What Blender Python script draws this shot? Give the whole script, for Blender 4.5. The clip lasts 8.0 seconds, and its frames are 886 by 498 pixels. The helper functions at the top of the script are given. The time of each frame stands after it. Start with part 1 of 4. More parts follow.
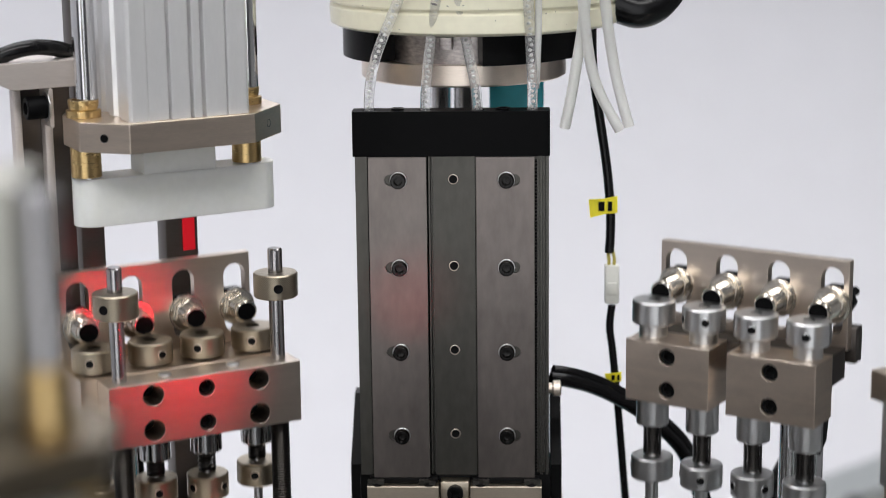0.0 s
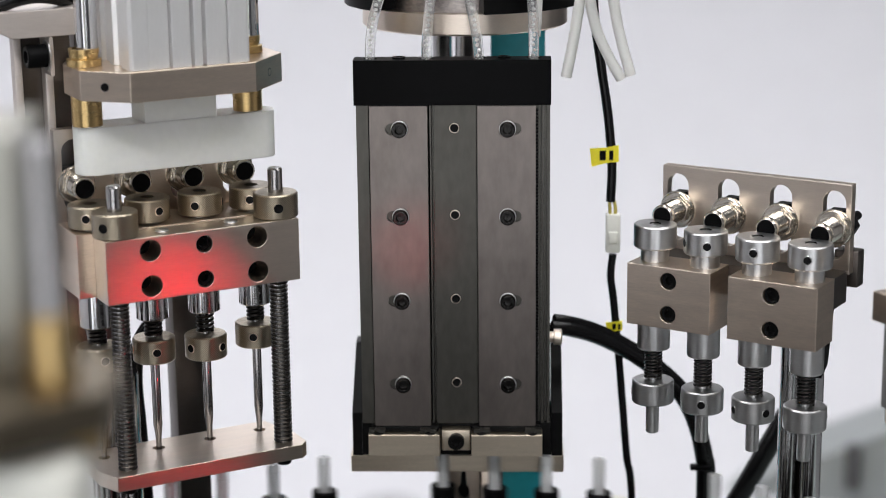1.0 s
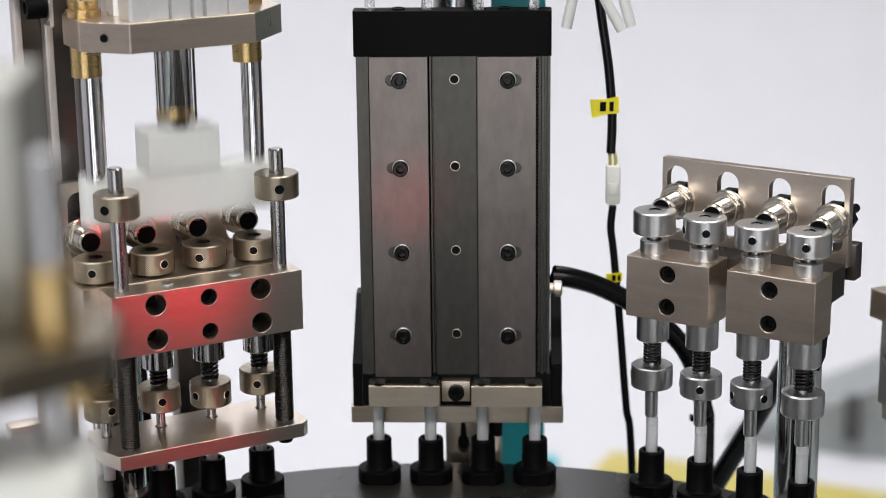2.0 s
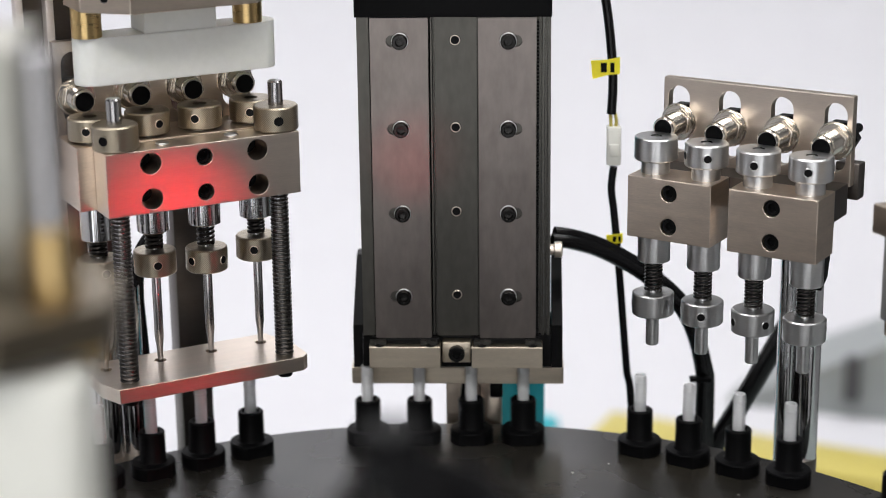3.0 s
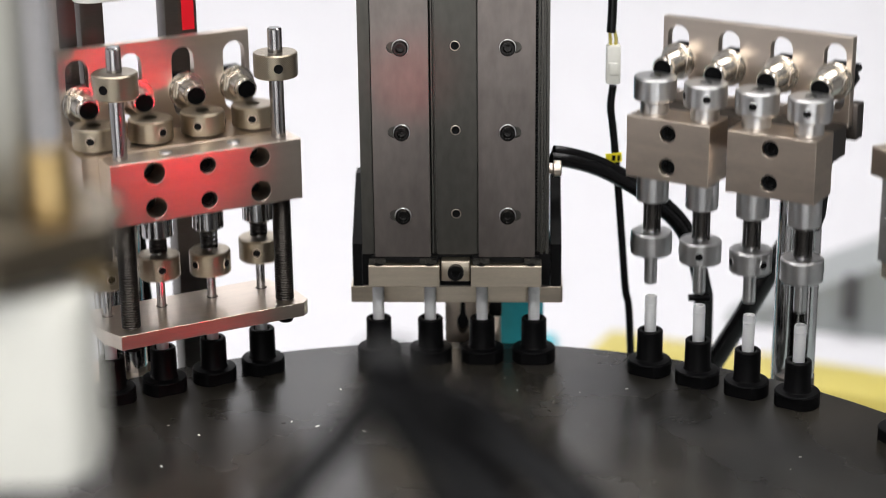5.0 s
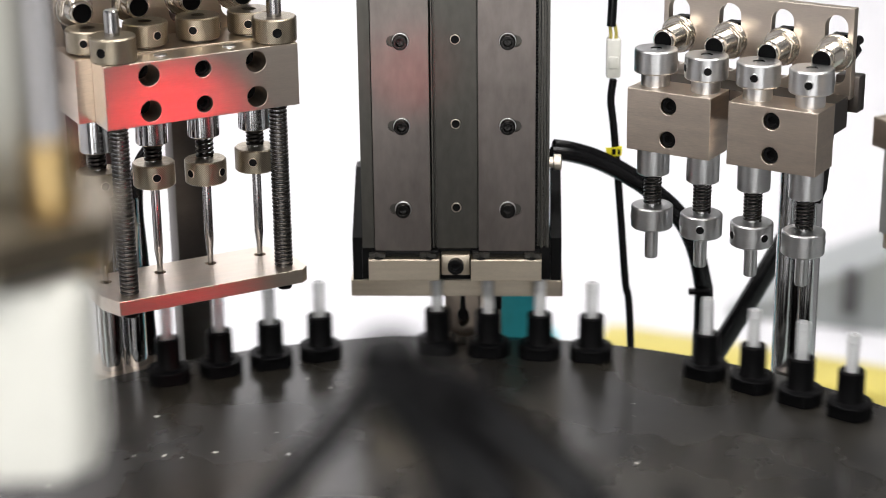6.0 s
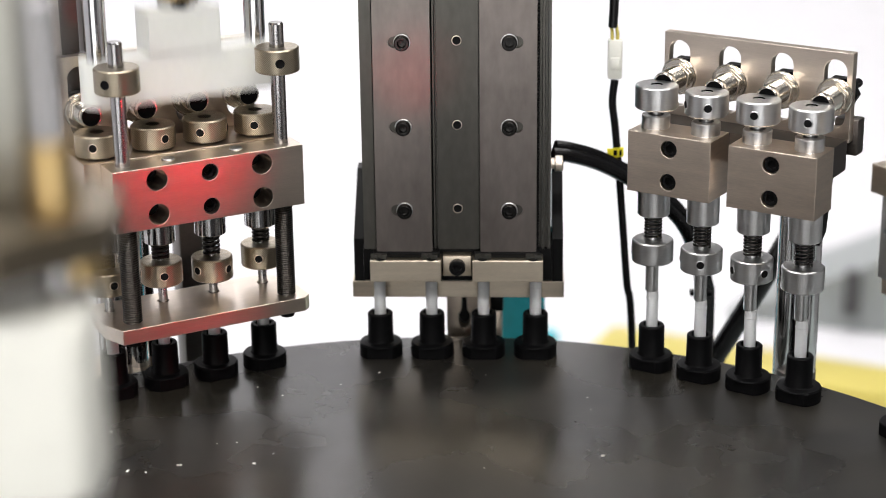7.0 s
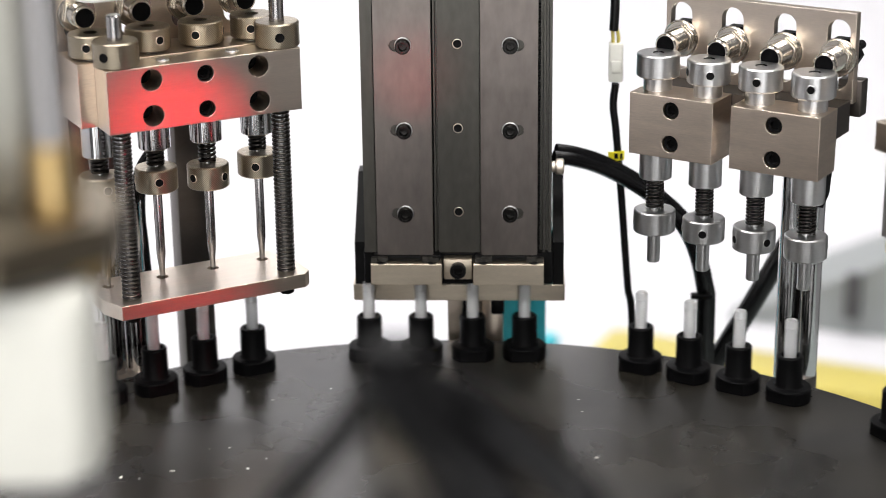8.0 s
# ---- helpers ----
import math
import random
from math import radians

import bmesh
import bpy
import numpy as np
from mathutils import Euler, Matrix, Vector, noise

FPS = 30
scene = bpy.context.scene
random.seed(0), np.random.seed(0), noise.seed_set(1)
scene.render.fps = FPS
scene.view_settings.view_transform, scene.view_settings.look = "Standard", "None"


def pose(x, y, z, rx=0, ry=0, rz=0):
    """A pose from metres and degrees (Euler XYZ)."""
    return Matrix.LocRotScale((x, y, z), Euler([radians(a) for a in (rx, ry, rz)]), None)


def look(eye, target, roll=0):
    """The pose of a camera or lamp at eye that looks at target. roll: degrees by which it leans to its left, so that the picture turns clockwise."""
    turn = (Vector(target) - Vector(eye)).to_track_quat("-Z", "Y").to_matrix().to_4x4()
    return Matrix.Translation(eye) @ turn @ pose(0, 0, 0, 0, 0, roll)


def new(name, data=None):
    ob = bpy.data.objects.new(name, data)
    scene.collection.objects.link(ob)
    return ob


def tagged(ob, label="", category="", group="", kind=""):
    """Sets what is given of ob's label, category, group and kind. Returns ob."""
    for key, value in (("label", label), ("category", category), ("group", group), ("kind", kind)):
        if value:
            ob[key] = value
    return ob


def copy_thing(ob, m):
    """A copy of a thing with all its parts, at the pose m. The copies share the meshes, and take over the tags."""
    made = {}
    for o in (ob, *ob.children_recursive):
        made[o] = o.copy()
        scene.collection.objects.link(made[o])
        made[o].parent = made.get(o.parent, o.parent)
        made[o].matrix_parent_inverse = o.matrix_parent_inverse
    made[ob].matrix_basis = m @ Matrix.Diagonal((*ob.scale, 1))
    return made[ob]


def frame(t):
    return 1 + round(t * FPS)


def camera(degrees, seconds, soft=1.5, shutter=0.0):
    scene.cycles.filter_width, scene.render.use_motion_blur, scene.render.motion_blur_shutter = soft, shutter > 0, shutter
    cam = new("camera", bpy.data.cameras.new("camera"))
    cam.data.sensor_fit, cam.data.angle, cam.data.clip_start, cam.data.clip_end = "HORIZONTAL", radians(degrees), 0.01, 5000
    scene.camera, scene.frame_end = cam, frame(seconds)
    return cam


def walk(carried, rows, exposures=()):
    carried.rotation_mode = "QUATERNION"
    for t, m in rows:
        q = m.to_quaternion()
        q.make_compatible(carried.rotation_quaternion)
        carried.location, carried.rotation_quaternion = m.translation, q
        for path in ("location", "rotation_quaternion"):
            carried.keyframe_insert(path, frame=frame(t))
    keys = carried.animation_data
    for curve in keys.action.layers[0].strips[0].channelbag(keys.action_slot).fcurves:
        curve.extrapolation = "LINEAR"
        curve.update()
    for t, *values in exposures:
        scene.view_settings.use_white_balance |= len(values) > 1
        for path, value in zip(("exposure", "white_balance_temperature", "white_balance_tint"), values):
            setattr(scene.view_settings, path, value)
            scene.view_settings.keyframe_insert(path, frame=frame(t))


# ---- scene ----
# Units below: millimetres in the station frames, turned into metres by MM.
MM = 0.001
R0 = 0.21                      # radius of the circle on which the bushes sit
EYE = (0.0249, -0.5282, 0.3037)
ROLL = -0.655

cam = camera(25.6, 8.0, soft=0.65, shutter=0.45)
cam.data.dof.use_dof = True
cam.data.dof.focus_distance = 0.74
cam.data.dof.aperture_fstop = 7.5


def aim(pitch, yaw):
    return pose(*EYE, 90 - pitch, 0, -yaw) @ pose(0, 0, 0, 0, 0, ROLL)


walk(cam, [
    (0.0, aim(12.691, -2.203)), (0.5, aim(13.386, -2.222)), (1.0, aim(14.188, -2.254)),
    (1.5, aim(14.955, -2.264)), (3.0, aim(16.757, -2.301)), (3.5, aim(17.341, -2.314)),
    (4.0, aim(17.990, -2.312)), (4.5, aim(18.602, -2.312)), (5.0, aim(19.138, -2.300)),
    (5.7, aim(19.320, -2.304)), (6.5, aim(19.315, -2.315)), (7.0, aim(19.289, -2.351)),
    (7.5, aim(19.239, -2.371)), (8.0, aim(19.193, -2.376)),
], [(0.0, -0.12, 6480, 10), (3.0, 0.04, 6560, 10), (4.5, 0.11, 6650, 10), (5.2, 0.21, 6690, 10), (6.3, 0.37, 6740, 10), (8.0, 0.37, 6740, 10)])

# ---- light ----
world = bpy.data.worlds.new("world")
scene.world = world
world.use_nodes = True
wn = world.node_tree.nodes["Background"]
wn.inputs[0].default_value = (0.86, 0.90, 1.0, 1)
wn.inputs[1].default_value = 0.5


def area_lamp(name, eye, target, sx, sy, watts, colour):
    d = bpy.data.lights.new(name, "AREA")
    d.shape, d.size, d.size_y, d.energy, d.color = "RECTANGLE", sx, sy, watts, colour
    ob = new(name, d)
    ob.matrix_world = look(eye, target)
    return ob


# added lamps overhead, out of view: for the backdrop, the dial and the fronts
area_lamp("overhead_fill", (0.0, 1.15, 1.52), (0.0, 1.25, 0), 1.9, 0.5, 12, (0.965, 0.97, 1.0))
area_lamp("overhead_fill", (0.0, 0.20, 1.52), (0.0, 0.20, 0), 1.9, 0.5, 15, (0.99, 0.985, 1.0))
area_lamp("overhead_fill", (0.0, -0.95, 1.52), (0.0, 0.0, 0.05), 1.9, 0.5, 28, (1.0, 0.985, 0.975))
# added fill from behind the camera, set in an invented door opening
area_lamp("front_fill", (-0.1, -2.07, 0.22), (-0.1, 0.0, 0.22), 1.7, 2.0, 16, (0.98, 0.985, 1.0))


def red_lamp(eye, target, watts, cone):
    d = bpy.data.lights.new("sensor_lamp", "SPOT")
    d.energy, d.color, d.spot_size, d.spot_blend, d.shadow_soft_size = watts, (1.0, 0.012, 0.03), radians(cone), 1.0, 0.004
    ob = new("sensor_lamp", d)
    ob.matrix_world = look(eye, target)


red_lamp((0.138, -0.048, 0.036), (-0.100, 0.154, 0.099), 0.17, 16)
# extra lamp in place of the red that the dial reflects onto the stripper plate
red_lamp((0.138, -0.048, 0.026), (-0.104, 0.152, 0.030), 0.5, 17)
red_lamp((-0.035, -0.118, 0.036), (-0.016, 0.202, 0.121), 0.060, 8.0)

# ---- materials ----


class Mat:
    """A node material: principled shader with noise in colour, roughness and relief."""

    def __init__(self, name, colour, rough=0.5, metal=0.0, vary=0.12, scale=60, stretch=(1, 1, 1), bump=0.0, bump_scale=400, edge=0.0, spec=0.5):
        m = self.m = bpy.data.materials.new(name)
        m.use_nodes = True
        nt = self.nt = m.node_tree
        self.b = nt.nodes["Principled BSDF"]
        self.b.inputs["Metallic"].default_value = metal
        self.b.inputs["Specular IOR Level"].default_value = spec
        tc = self.add("ShaderNodeTexCoord")
        mp = self.add("ShaderNodeMapping")
        mp.inputs["Scale"].default_value = stretch
        self.link(tc.outputs["Object"], mp.inputs["Vector"])
        self.vec = mp.outputs["Vector"]
        n1, n2 = self.noise(scale, 4), self.noise(scale * 9, 3)
        mx = self.add("ShaderNodeMath", operation="ADD")
        self.link(n1, mx.inputs[0])
        self.link(n2, mx.inputs[1])
        half = self.add("ShaderNodeMath", operation="MULTIPLY")
        self.link(mx.outputs[0], half.inputs[0])
        half.inputs[1].default_value = 0.5
        self.fac = half.outputs[0]
        ramp = self.add("ShaderNodeValToRGB")
        lo = [c * (1 - vary) for c in colour]
        hi = [min(1, c * (1 + vary)) for c in colour]
        ramp.color_ramp.elements[0].color, ramp.color_ramp.elements[1].color = (*lo, 1), (*hi, 1)
        ramp.color_ramp.elements[0].position, ramp.color_ramp.elements[1].position = 0.3, 0.7
        self.link(self.fac, ramp.inputs["Fac"])
        self.colour = ramp.outputs["Color"]
        self.link(self.colour, self.b.inputs["Base Color"])
        rr = self.add("ShaderNodeMapRange")
        rr.inputs["From Min"].default_value, rr.inputs["From Max"].default_value = 0.3, 0.7
        rr.inputs["To Min"].default_value, rr.inputs["To Max"].default_value = rough * 0.94, min(1, rough * 1.07)
        self.link(self.fac, rr.inputs["Value"])
        self.link(rr.outputs["Result"], self.b.inputs["Roughness"])
        normal = None
        if edge:
            bv = self.add("ShaderNodeBevel")
            bv.samples = 4
            bv.inputs["Radius"].default_value = edge
            normal = bv.outputs["Normal"]
        if bump:
            bp = self.add("ShaderNodeBump")
            bp.inputs["Strength"].default_value, bp.inputs["Distance"].default_value = bump, 0.0003
            self.link(self.noise(bump_scale, 3), bp.inputs["Height"])
            if normal:
                self.link(normal, bp.inputs["Normal"])
            normal = bp.outputs["Normal"]
        if normal:
            self.link(normal, self.b.inputs["Normal"])

    def add(self, kind, **kw):
        n = self.nt.nodes.new(kind)
        if "operation" in kw:
            n.operation = kw["operation"]
        return n

    def link(self, a, b):
        self.nt.links.new(a, b)

    def noise(self, scale, detail):
        n = self.add("ShaderNodeTexNoise")
        n.inputs["Scale"].default_value, n.inputs["Detail"].default_value = scale, detail
        self.link(self.vec, n.inputs["Vector"])
        return n.outputs["Fac"]


nickel = Mat("satin_nickel", (0.80, 0.68, 0.565), 0.30, 1, 0.11, 40, (1, 1, 9), 0.012, 300, 0.0006).m
# dark metal; also colours surfaces that are only dark from shade
dark_metal = Mat("dark_and_shaded_steel", (0.13, 0.115, 0.105), 0.36, 1, 0.1, 40, (1, 1, 5), 0.08, 500, 0.0004).m
sensor_plating = Mat("nickel_plated_brass", (0.72, 0.67, 0.60), 0.21, 1, 0.03, 40).m
nickel_plate = Mat("satin_nickel_plate", (0.79, 0.69, 0.595), 0.31, 1, 0.07, 40, (1, 9, 9), 0.012, 300, 0.0005).m
olive_nickel = Mat("worn_olive_nickel", (0.60, 0.525, 0.42), 0.36, 1, 0.12, 50, (1, 9, 9), 0.02, 300, 0.0005).m
steel = Mat("turned_steel", (0.62, 0.62, 0.62), 0.31, 1, 0.06, 60, (1, 1, 14), 0.02, 500, 0.0004).m
stained_steel = Mat("stained_steel", (0.42, 0.38, 0.36), 0.36, 1, 0.55, 55, (1, 1, 2), 0.05, 300).m
chrome = Mat("polished_chrome", (0.66, 0.66, 0.67), 0.11, 1, 0.03, 30, (1, 1, 4)).m
rod_steel = Mat("ground_rod_steel", (0.42, 0.41, 0.41), 0.20, 1, 0.05, 40, (1, 1, 6)).m
screw_steel = Mat("dark_oiled_steel", (0.030, 0.029, 0.028), 0.24, 1, 0.25, 120, (1, 1, 1), 0.03, 500, 0.0003).m
spring_steel = Mat("dark_spring_steel", (0.045, 0.041, 0.038), 0.32, 1, 0.15, 200).m
cover_grey = Mat("grey_anodised_cover", (0.198, 0.174, 0.160), 0.32, 1, 0.2, 14, (2.5, 2.5, 1)).m
profile_grey = Mat("dark_anodised_profile", (0.100, 0.096, 0.086), 0.36, 1, 0.18, 16, (2.5, 2.5, 1)).m
black_steel = Mat("black_oxide", (0.006, 0.006, 0.0063), 0.34, 0.0, 0.25, 120, (1, 1, 1), 0.05, 500, 0.0003, 0.08).m
black_plastic = Mat("black_plastic", (0.0032, 0.0032, 0.0036), 0.42, 0, 0.2, 90, (1, 1, 1), 0.05, 500, 0.0004, 0.065).m
cable_black = Mat("black_cable_sheath", (0.005, 0.005, 0.0055), 0.24, 0, 0.2, 60, (1, 1, 1), 0.1, 300, 0, 0.26).m
nylon = Mat("white_nylon", (0.87, 0.885, 0.85), 0.42, 0, 0.035, 40, (1, 1, 1), 0.05, 300, 0.0008).m
# greyish-yellow nylon, darkened to offset the strong front lamp on the near ram
near_nylon = Mat("dimmed_yellowish_nylon", (0.74, 0.74, 0.68), 0.45, 0, 0.06, 30, (1, 1, 1), 0.05, 300, 0.0008).m
cream = Mat("cream_paint", (0.96, 0.92, 0.72), 0.33, 0, 0.05, 30, (1, 1, 1), 0.05, 200, 0.001).m
def cloudy(m, weight, depth):
    """Lets light a few millimetres into a plastic."""
    b = m.node_tree.nodes["Principled BSDF"]
    b.inputs["Subsurface Weight"].default_value, b.inputs["Subsurface Scale"].default_value = weight, depth
    b.inputs["Subsurface Radius"].default_value = (1.0, 1.0, 0.9)


cloudy(nylon, 0.5, 0.006)
brass = Mat("brass", (0.62, 0.44, 0.20), 0.28, 1, 0.12, 60, (1, 1, 6), 0.05, 300, 0.0003).m
alloy = Mat("clear_anodised_aluminium", (0.88, 0.88, 0.88), 0.36, 0.55, 0.03, 30, (6, 6, 1), 0.05, 500, 0.0005).m
bronzed = Mat("bronzed_plate", (0.18, 0.15, 0.11), 0.46, 1, 0.1, 30, (1, 1, 1), 0.02, 200, 0.0005).m
dull_nickel = Mat("dull_nickel", (0.34, 0.335, 0.30), 0.45, 1, 0.1, 30, (1, 1, 6), 0.02, 200, 0.0005).m
stand_beige = Mat("worn_satin_nickel", (0.64, 0.58, 0.54), 0.42, 0.5, 0.06, 30, (1, 1, 6), 0.02, 200, 0.0005).m
teal = Mat("teal_paint", (0.03, 0.48, 0.58), 0.4, 0, 0.1, 30, (1, 1, 1), 0.05, 300, 0.0006).m
yellow = Mat("yellow_paint", (0.53, 0.45, 0.115), 0.5, 0, 0.08, 15, (1, 1, 1), 0.05, 200).m
tag_yellow = Mat("yellow_label", (0.95, 0.82, 0.02), 0.5, 0, 0.06, 120).m
wall_white = Mat("white_wall_paint", (0.80, 0.80, 0.83), 0.7, 0, 0.02, 2, (1, 1, 1), 0.05, 60).m
backdrop_white = Mat("white_backdrop_paper", (0.63, 0.63, 0.662), 0.75, 0, 0.025, 3, (1, 1, 1), 0.05, 40).m
room_grey = Mat("mid_grey_wall_paint", (0.20, 0.20, 0.21), 0.7, 0, 0.05, 2).m
# tones of unseen walls, chosen for what the metal and dial reflect
side_grey = Mat("grey_added_side_wall", (0.36, 0.36, 0.365), 0.7, 0, 0.05, 2).m
dark_wall = Mat("dark_grey_added_wall", (0.04, 0.04, 0.042), 0.7, 0, 0.05, 2).m
floor_grey = Mat("light_grey_floor", (0.20, 0.20, 0.20), 0.45, 0, 0.06, 3, (1, 1, 1), 0.05, 60).m
grey_green = Mat("grey_green_enamel", (0.24, 0.27, 0.265), 0.45, 0, 0.06, 10, (1, 1, 1), 0.05, 100).m
pale_enamel = Mat("pale_grey_enamel", (0.27, 0.29, 0.29), 0.45, 0, 0.06, 10, (1, 1, 1), 0.05, 100).m
dark_grey = Mat("dark_grey_rubber", (0.07, 0.07, 0.075), 0.6, 0, 0.1, 30).m
white_plastic = Mat("white_connector_plastic", (0.78, 0.78, 0.72), 0.35, 0, 0.04, 60, (1, 1, 1), 0.05, 300, 0.0004).m
fluoro = bpy.data.materials.new("lamp_diffuser")
fluoro.use_nodes = True
fluoro.node_tree.nodes["Principled BSDF"].inputs["Emission Color"].default_value = (1, 0.98, 0.96, 1)
fluoro.node_tree.nodes["Principled BSDF"].inputs["Emission Strength"].default_value = 2.0
# red emission for the sensor lenses and for the painted reflection on the post
glow_red = bpy.data.materials.new("red_glow")
glow_red.use_nodes = True
glow_red.node_tree.nodes["Principled BSDF"].inputs["Emission Color"].default_value = (1.0, 0.005, 0.02, 1)
glow_red.node_tree.nodes["Principled BSDF"].inputs["Emission Strength"].default_value = 0.45
glow_red.node_tree.nodes["Principled BSDF"].inputs["Base Color"].default_value = (0.25, 0.004, 0.01, 1)


def knurl_material():
    k = Mat("knurled_nickel", (0.48, 0.42, 0.325), 0.3, 1, 0.10, 60, (1, 1, 1), 0.0)
    tc = k.add("ShaderNodeUVMap")
    waves = []
    for s in (1, -1):
        mp = k.add("ShaderNodeMapping")
        mp.inputs["Rotation"].default_value = (0, 0, radians(45 * s))
        k.link(tc.outputs["UV"], mp.inputs["Vector"])
        w = k.add("ShaderNodeTexWave")
        w.inputs["Scale"].default_value = 0.52
        k.link(mp.outputs["Vector"], w.inputs["Vector"])
        waves.append(w.outputs["Fac"])
    mx = k.add("ShaderNodeMath", operation="MULTIPLY")
    k.link(waves[0], mx.inputs[0])
    k.link(waves[1], mx.inputs[1])
    bp = k.add("ShaderNodeBump")
    bp.inputs["Strength"].default_value, bp.inputs["Distance"].default_value = 0.17, 0.0005
    k.link(mx.outputs[0], bp.inputs["Height"])
    # base colour goes darker in the valleys of the knurl
    groove_tint = k.add("ShaderNodeMix")
    groove_tint.data_type = "RGBA"
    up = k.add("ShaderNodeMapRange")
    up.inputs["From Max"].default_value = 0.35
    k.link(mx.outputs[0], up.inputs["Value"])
    k.link(up.outputs["Result"], groove_tint.inputs[0])
    groove_tint.inputs[6].default_value = (0.34, 0.29, 0.22, 1)
    k.link(k.colour, groove_tint.inputs[7])
    k.link(groove_tint.outputs[2], k.b.inputs["Base Color"])
    k.link(bp.outputs["Normal"], k.b.inputs["Normal"])
    return k.m


knurled = knurl_material()


def dial_material():
    k = Mat("black_anodised_dial", (0.017, 0.0148, 0.0115), 0.15, 0.0, 0.25, 8, (1, 1, 1), 0.02, 500, 0.0004, 0.75)
    vor = k.add("ShaderNodeTexVoronoi")
    vor.inputs["Scale"].default_value = 38
    k.link(k.vec, vor.inputs["Vector"])
    lt = k.add("ShaderNodeMath", operation="LESS_THAN")
    k.link(vor.outputs["Distance"], lt.inputs[0])
    lt.inputs[1].default_value = 0.028
    mix = k.add("ShaderNodeMix")
    mix.data_type = "RGBA"
    k.link(lt.outputs[0], mix.inputs[0])
    # dried oil: cloudy brownish stains
    stain = k.add("ShaderNodeValToRGB")
    stain.color_ramp.elements[0].color, stain.color_ramp.elements[1].color = (0.009, 0.0085, 0.0075, 1), (0.025, 0.022, 0.017, 1)
    stain.color_ramp.elements[0].position, stain.color_ramp.elements[1].position = 0.42, 0.68
    k.link(k.noise(13, 6), stain.inputs["Fac"])
    k.link(stain.outputs["Color"], mix.inputs[6])
    mix.inputs[7].default_value = (0.5, 0.48, 0.44, 1)
    k.link(mix.outputs[2], k.b.inputs["Base Color"])
    # oily smears: broad patches of duller and brighter gloss
    smear = k.add("ShaderNodeMapRange")
    smear.inputs["From Min"].default_value, smear.inputs["From Max"].default_value = 0.35, 0.65
    smear.inputs["To Min"].default_value, smear.inputs["To Max"].default_value = 0.19, 0.34
    k.link(k.noise(17, 5), smear.inputs["Value"])
    k.link(smear.outputs["Result"], k.b.inputs["Roughness"])
    return k.m


dial_black = dial_material()


def clear_material(name, colour, trans, rough, ior=1.35):
    k = Mat(name, colour, rough, 0, 0.05, 200)
    k.b.inputs["Transmission Weight"].default_value = trans
    k.b.inputs["IOR"].default_value = ior
    return k.m


door_glass = clear_material("door_glass", (0.95, 0.97, 0.97), 1.0, 0.02)
tube_plastic = clear_material("frosted_tube_plastic", (0.93, 0.94, 0.95), 0.62, 0.3)
hose_clear = clear_material("clear_hose", (0.97, 0.97, 0.97), 0.78, 0.06, 1.17)
hose_milky = clear_material("milky_hose", (0.97, 0.97, 0.93), 0.35, 0.3, 1.25)

# ---- shape helpers ----


def part(name, bm, material, parent, label="", smooth=35):
    """Links a bmesh as one mesh object under a thing or part."""
    bmesh.ops.remove_doubles(bm, verts=bm.verts, dist=1e-7)
    bmesh.ops.recalc_face_normals(bm, faces=bm.faces)
    me = bpy.data.meshes.new(name)
    for f in bm.faces:
        f.smooth = True
    bm.edges.ensure_lookup_table()
    for e in bm.edges:
        e.smooth = len(e.link_faces) == 2 and e.calc_face_angle(0) < radians(smooth)
    bm.to_mesh(me)
    bm.free()
    me.materials.append(material)
    ob = new(name, me)
    ob.parent = parent
    if label:
        tagged(ob, label)
    return ob


def same(ob, parent, m):
    """Another object on the same mesh."""
    o = new(ob.name.split(".")[0], ob.data)
    o.parent = parent
    o.matrix_basis = m
    if "label" in ob:
        tagged(o, ob["label"])
    return o


def thing(name, m, label, category, group="", kind=""):
    ob = new(name)
    ob.empty_display_size = 0.01
    ob.matrix_basis = m
    return tagged(ob, label, category, group, kind)


def mm(*a):
    return Matrix.Translation([c * MM for c in a])


def box(bm, x0, x1, y0, y1, z0, z1, bevel=0.0):
    r = bmesh.ops.create_cube(bm, size=1)
    bmesh.ops.transform(bm, verts=r["verts"], matrix=Matrix.LocRotScale(((x0 + x1) / 2 * MM, (y0 + y1) / 2 * MM, (z0 + z1) / 2 * MM), None, ((x1 - x0) * MM, (y1 - y0) * MM, (z1 - z0) * MM)))
    if bevel:
        es = list({e for v in r["verts"] for e in v.link_edges})
        bmesh.ops.bevel(bm, geom=es, offset=bevel * MM, segments=2, affect="EDGES", profile=0.5)
    return bm


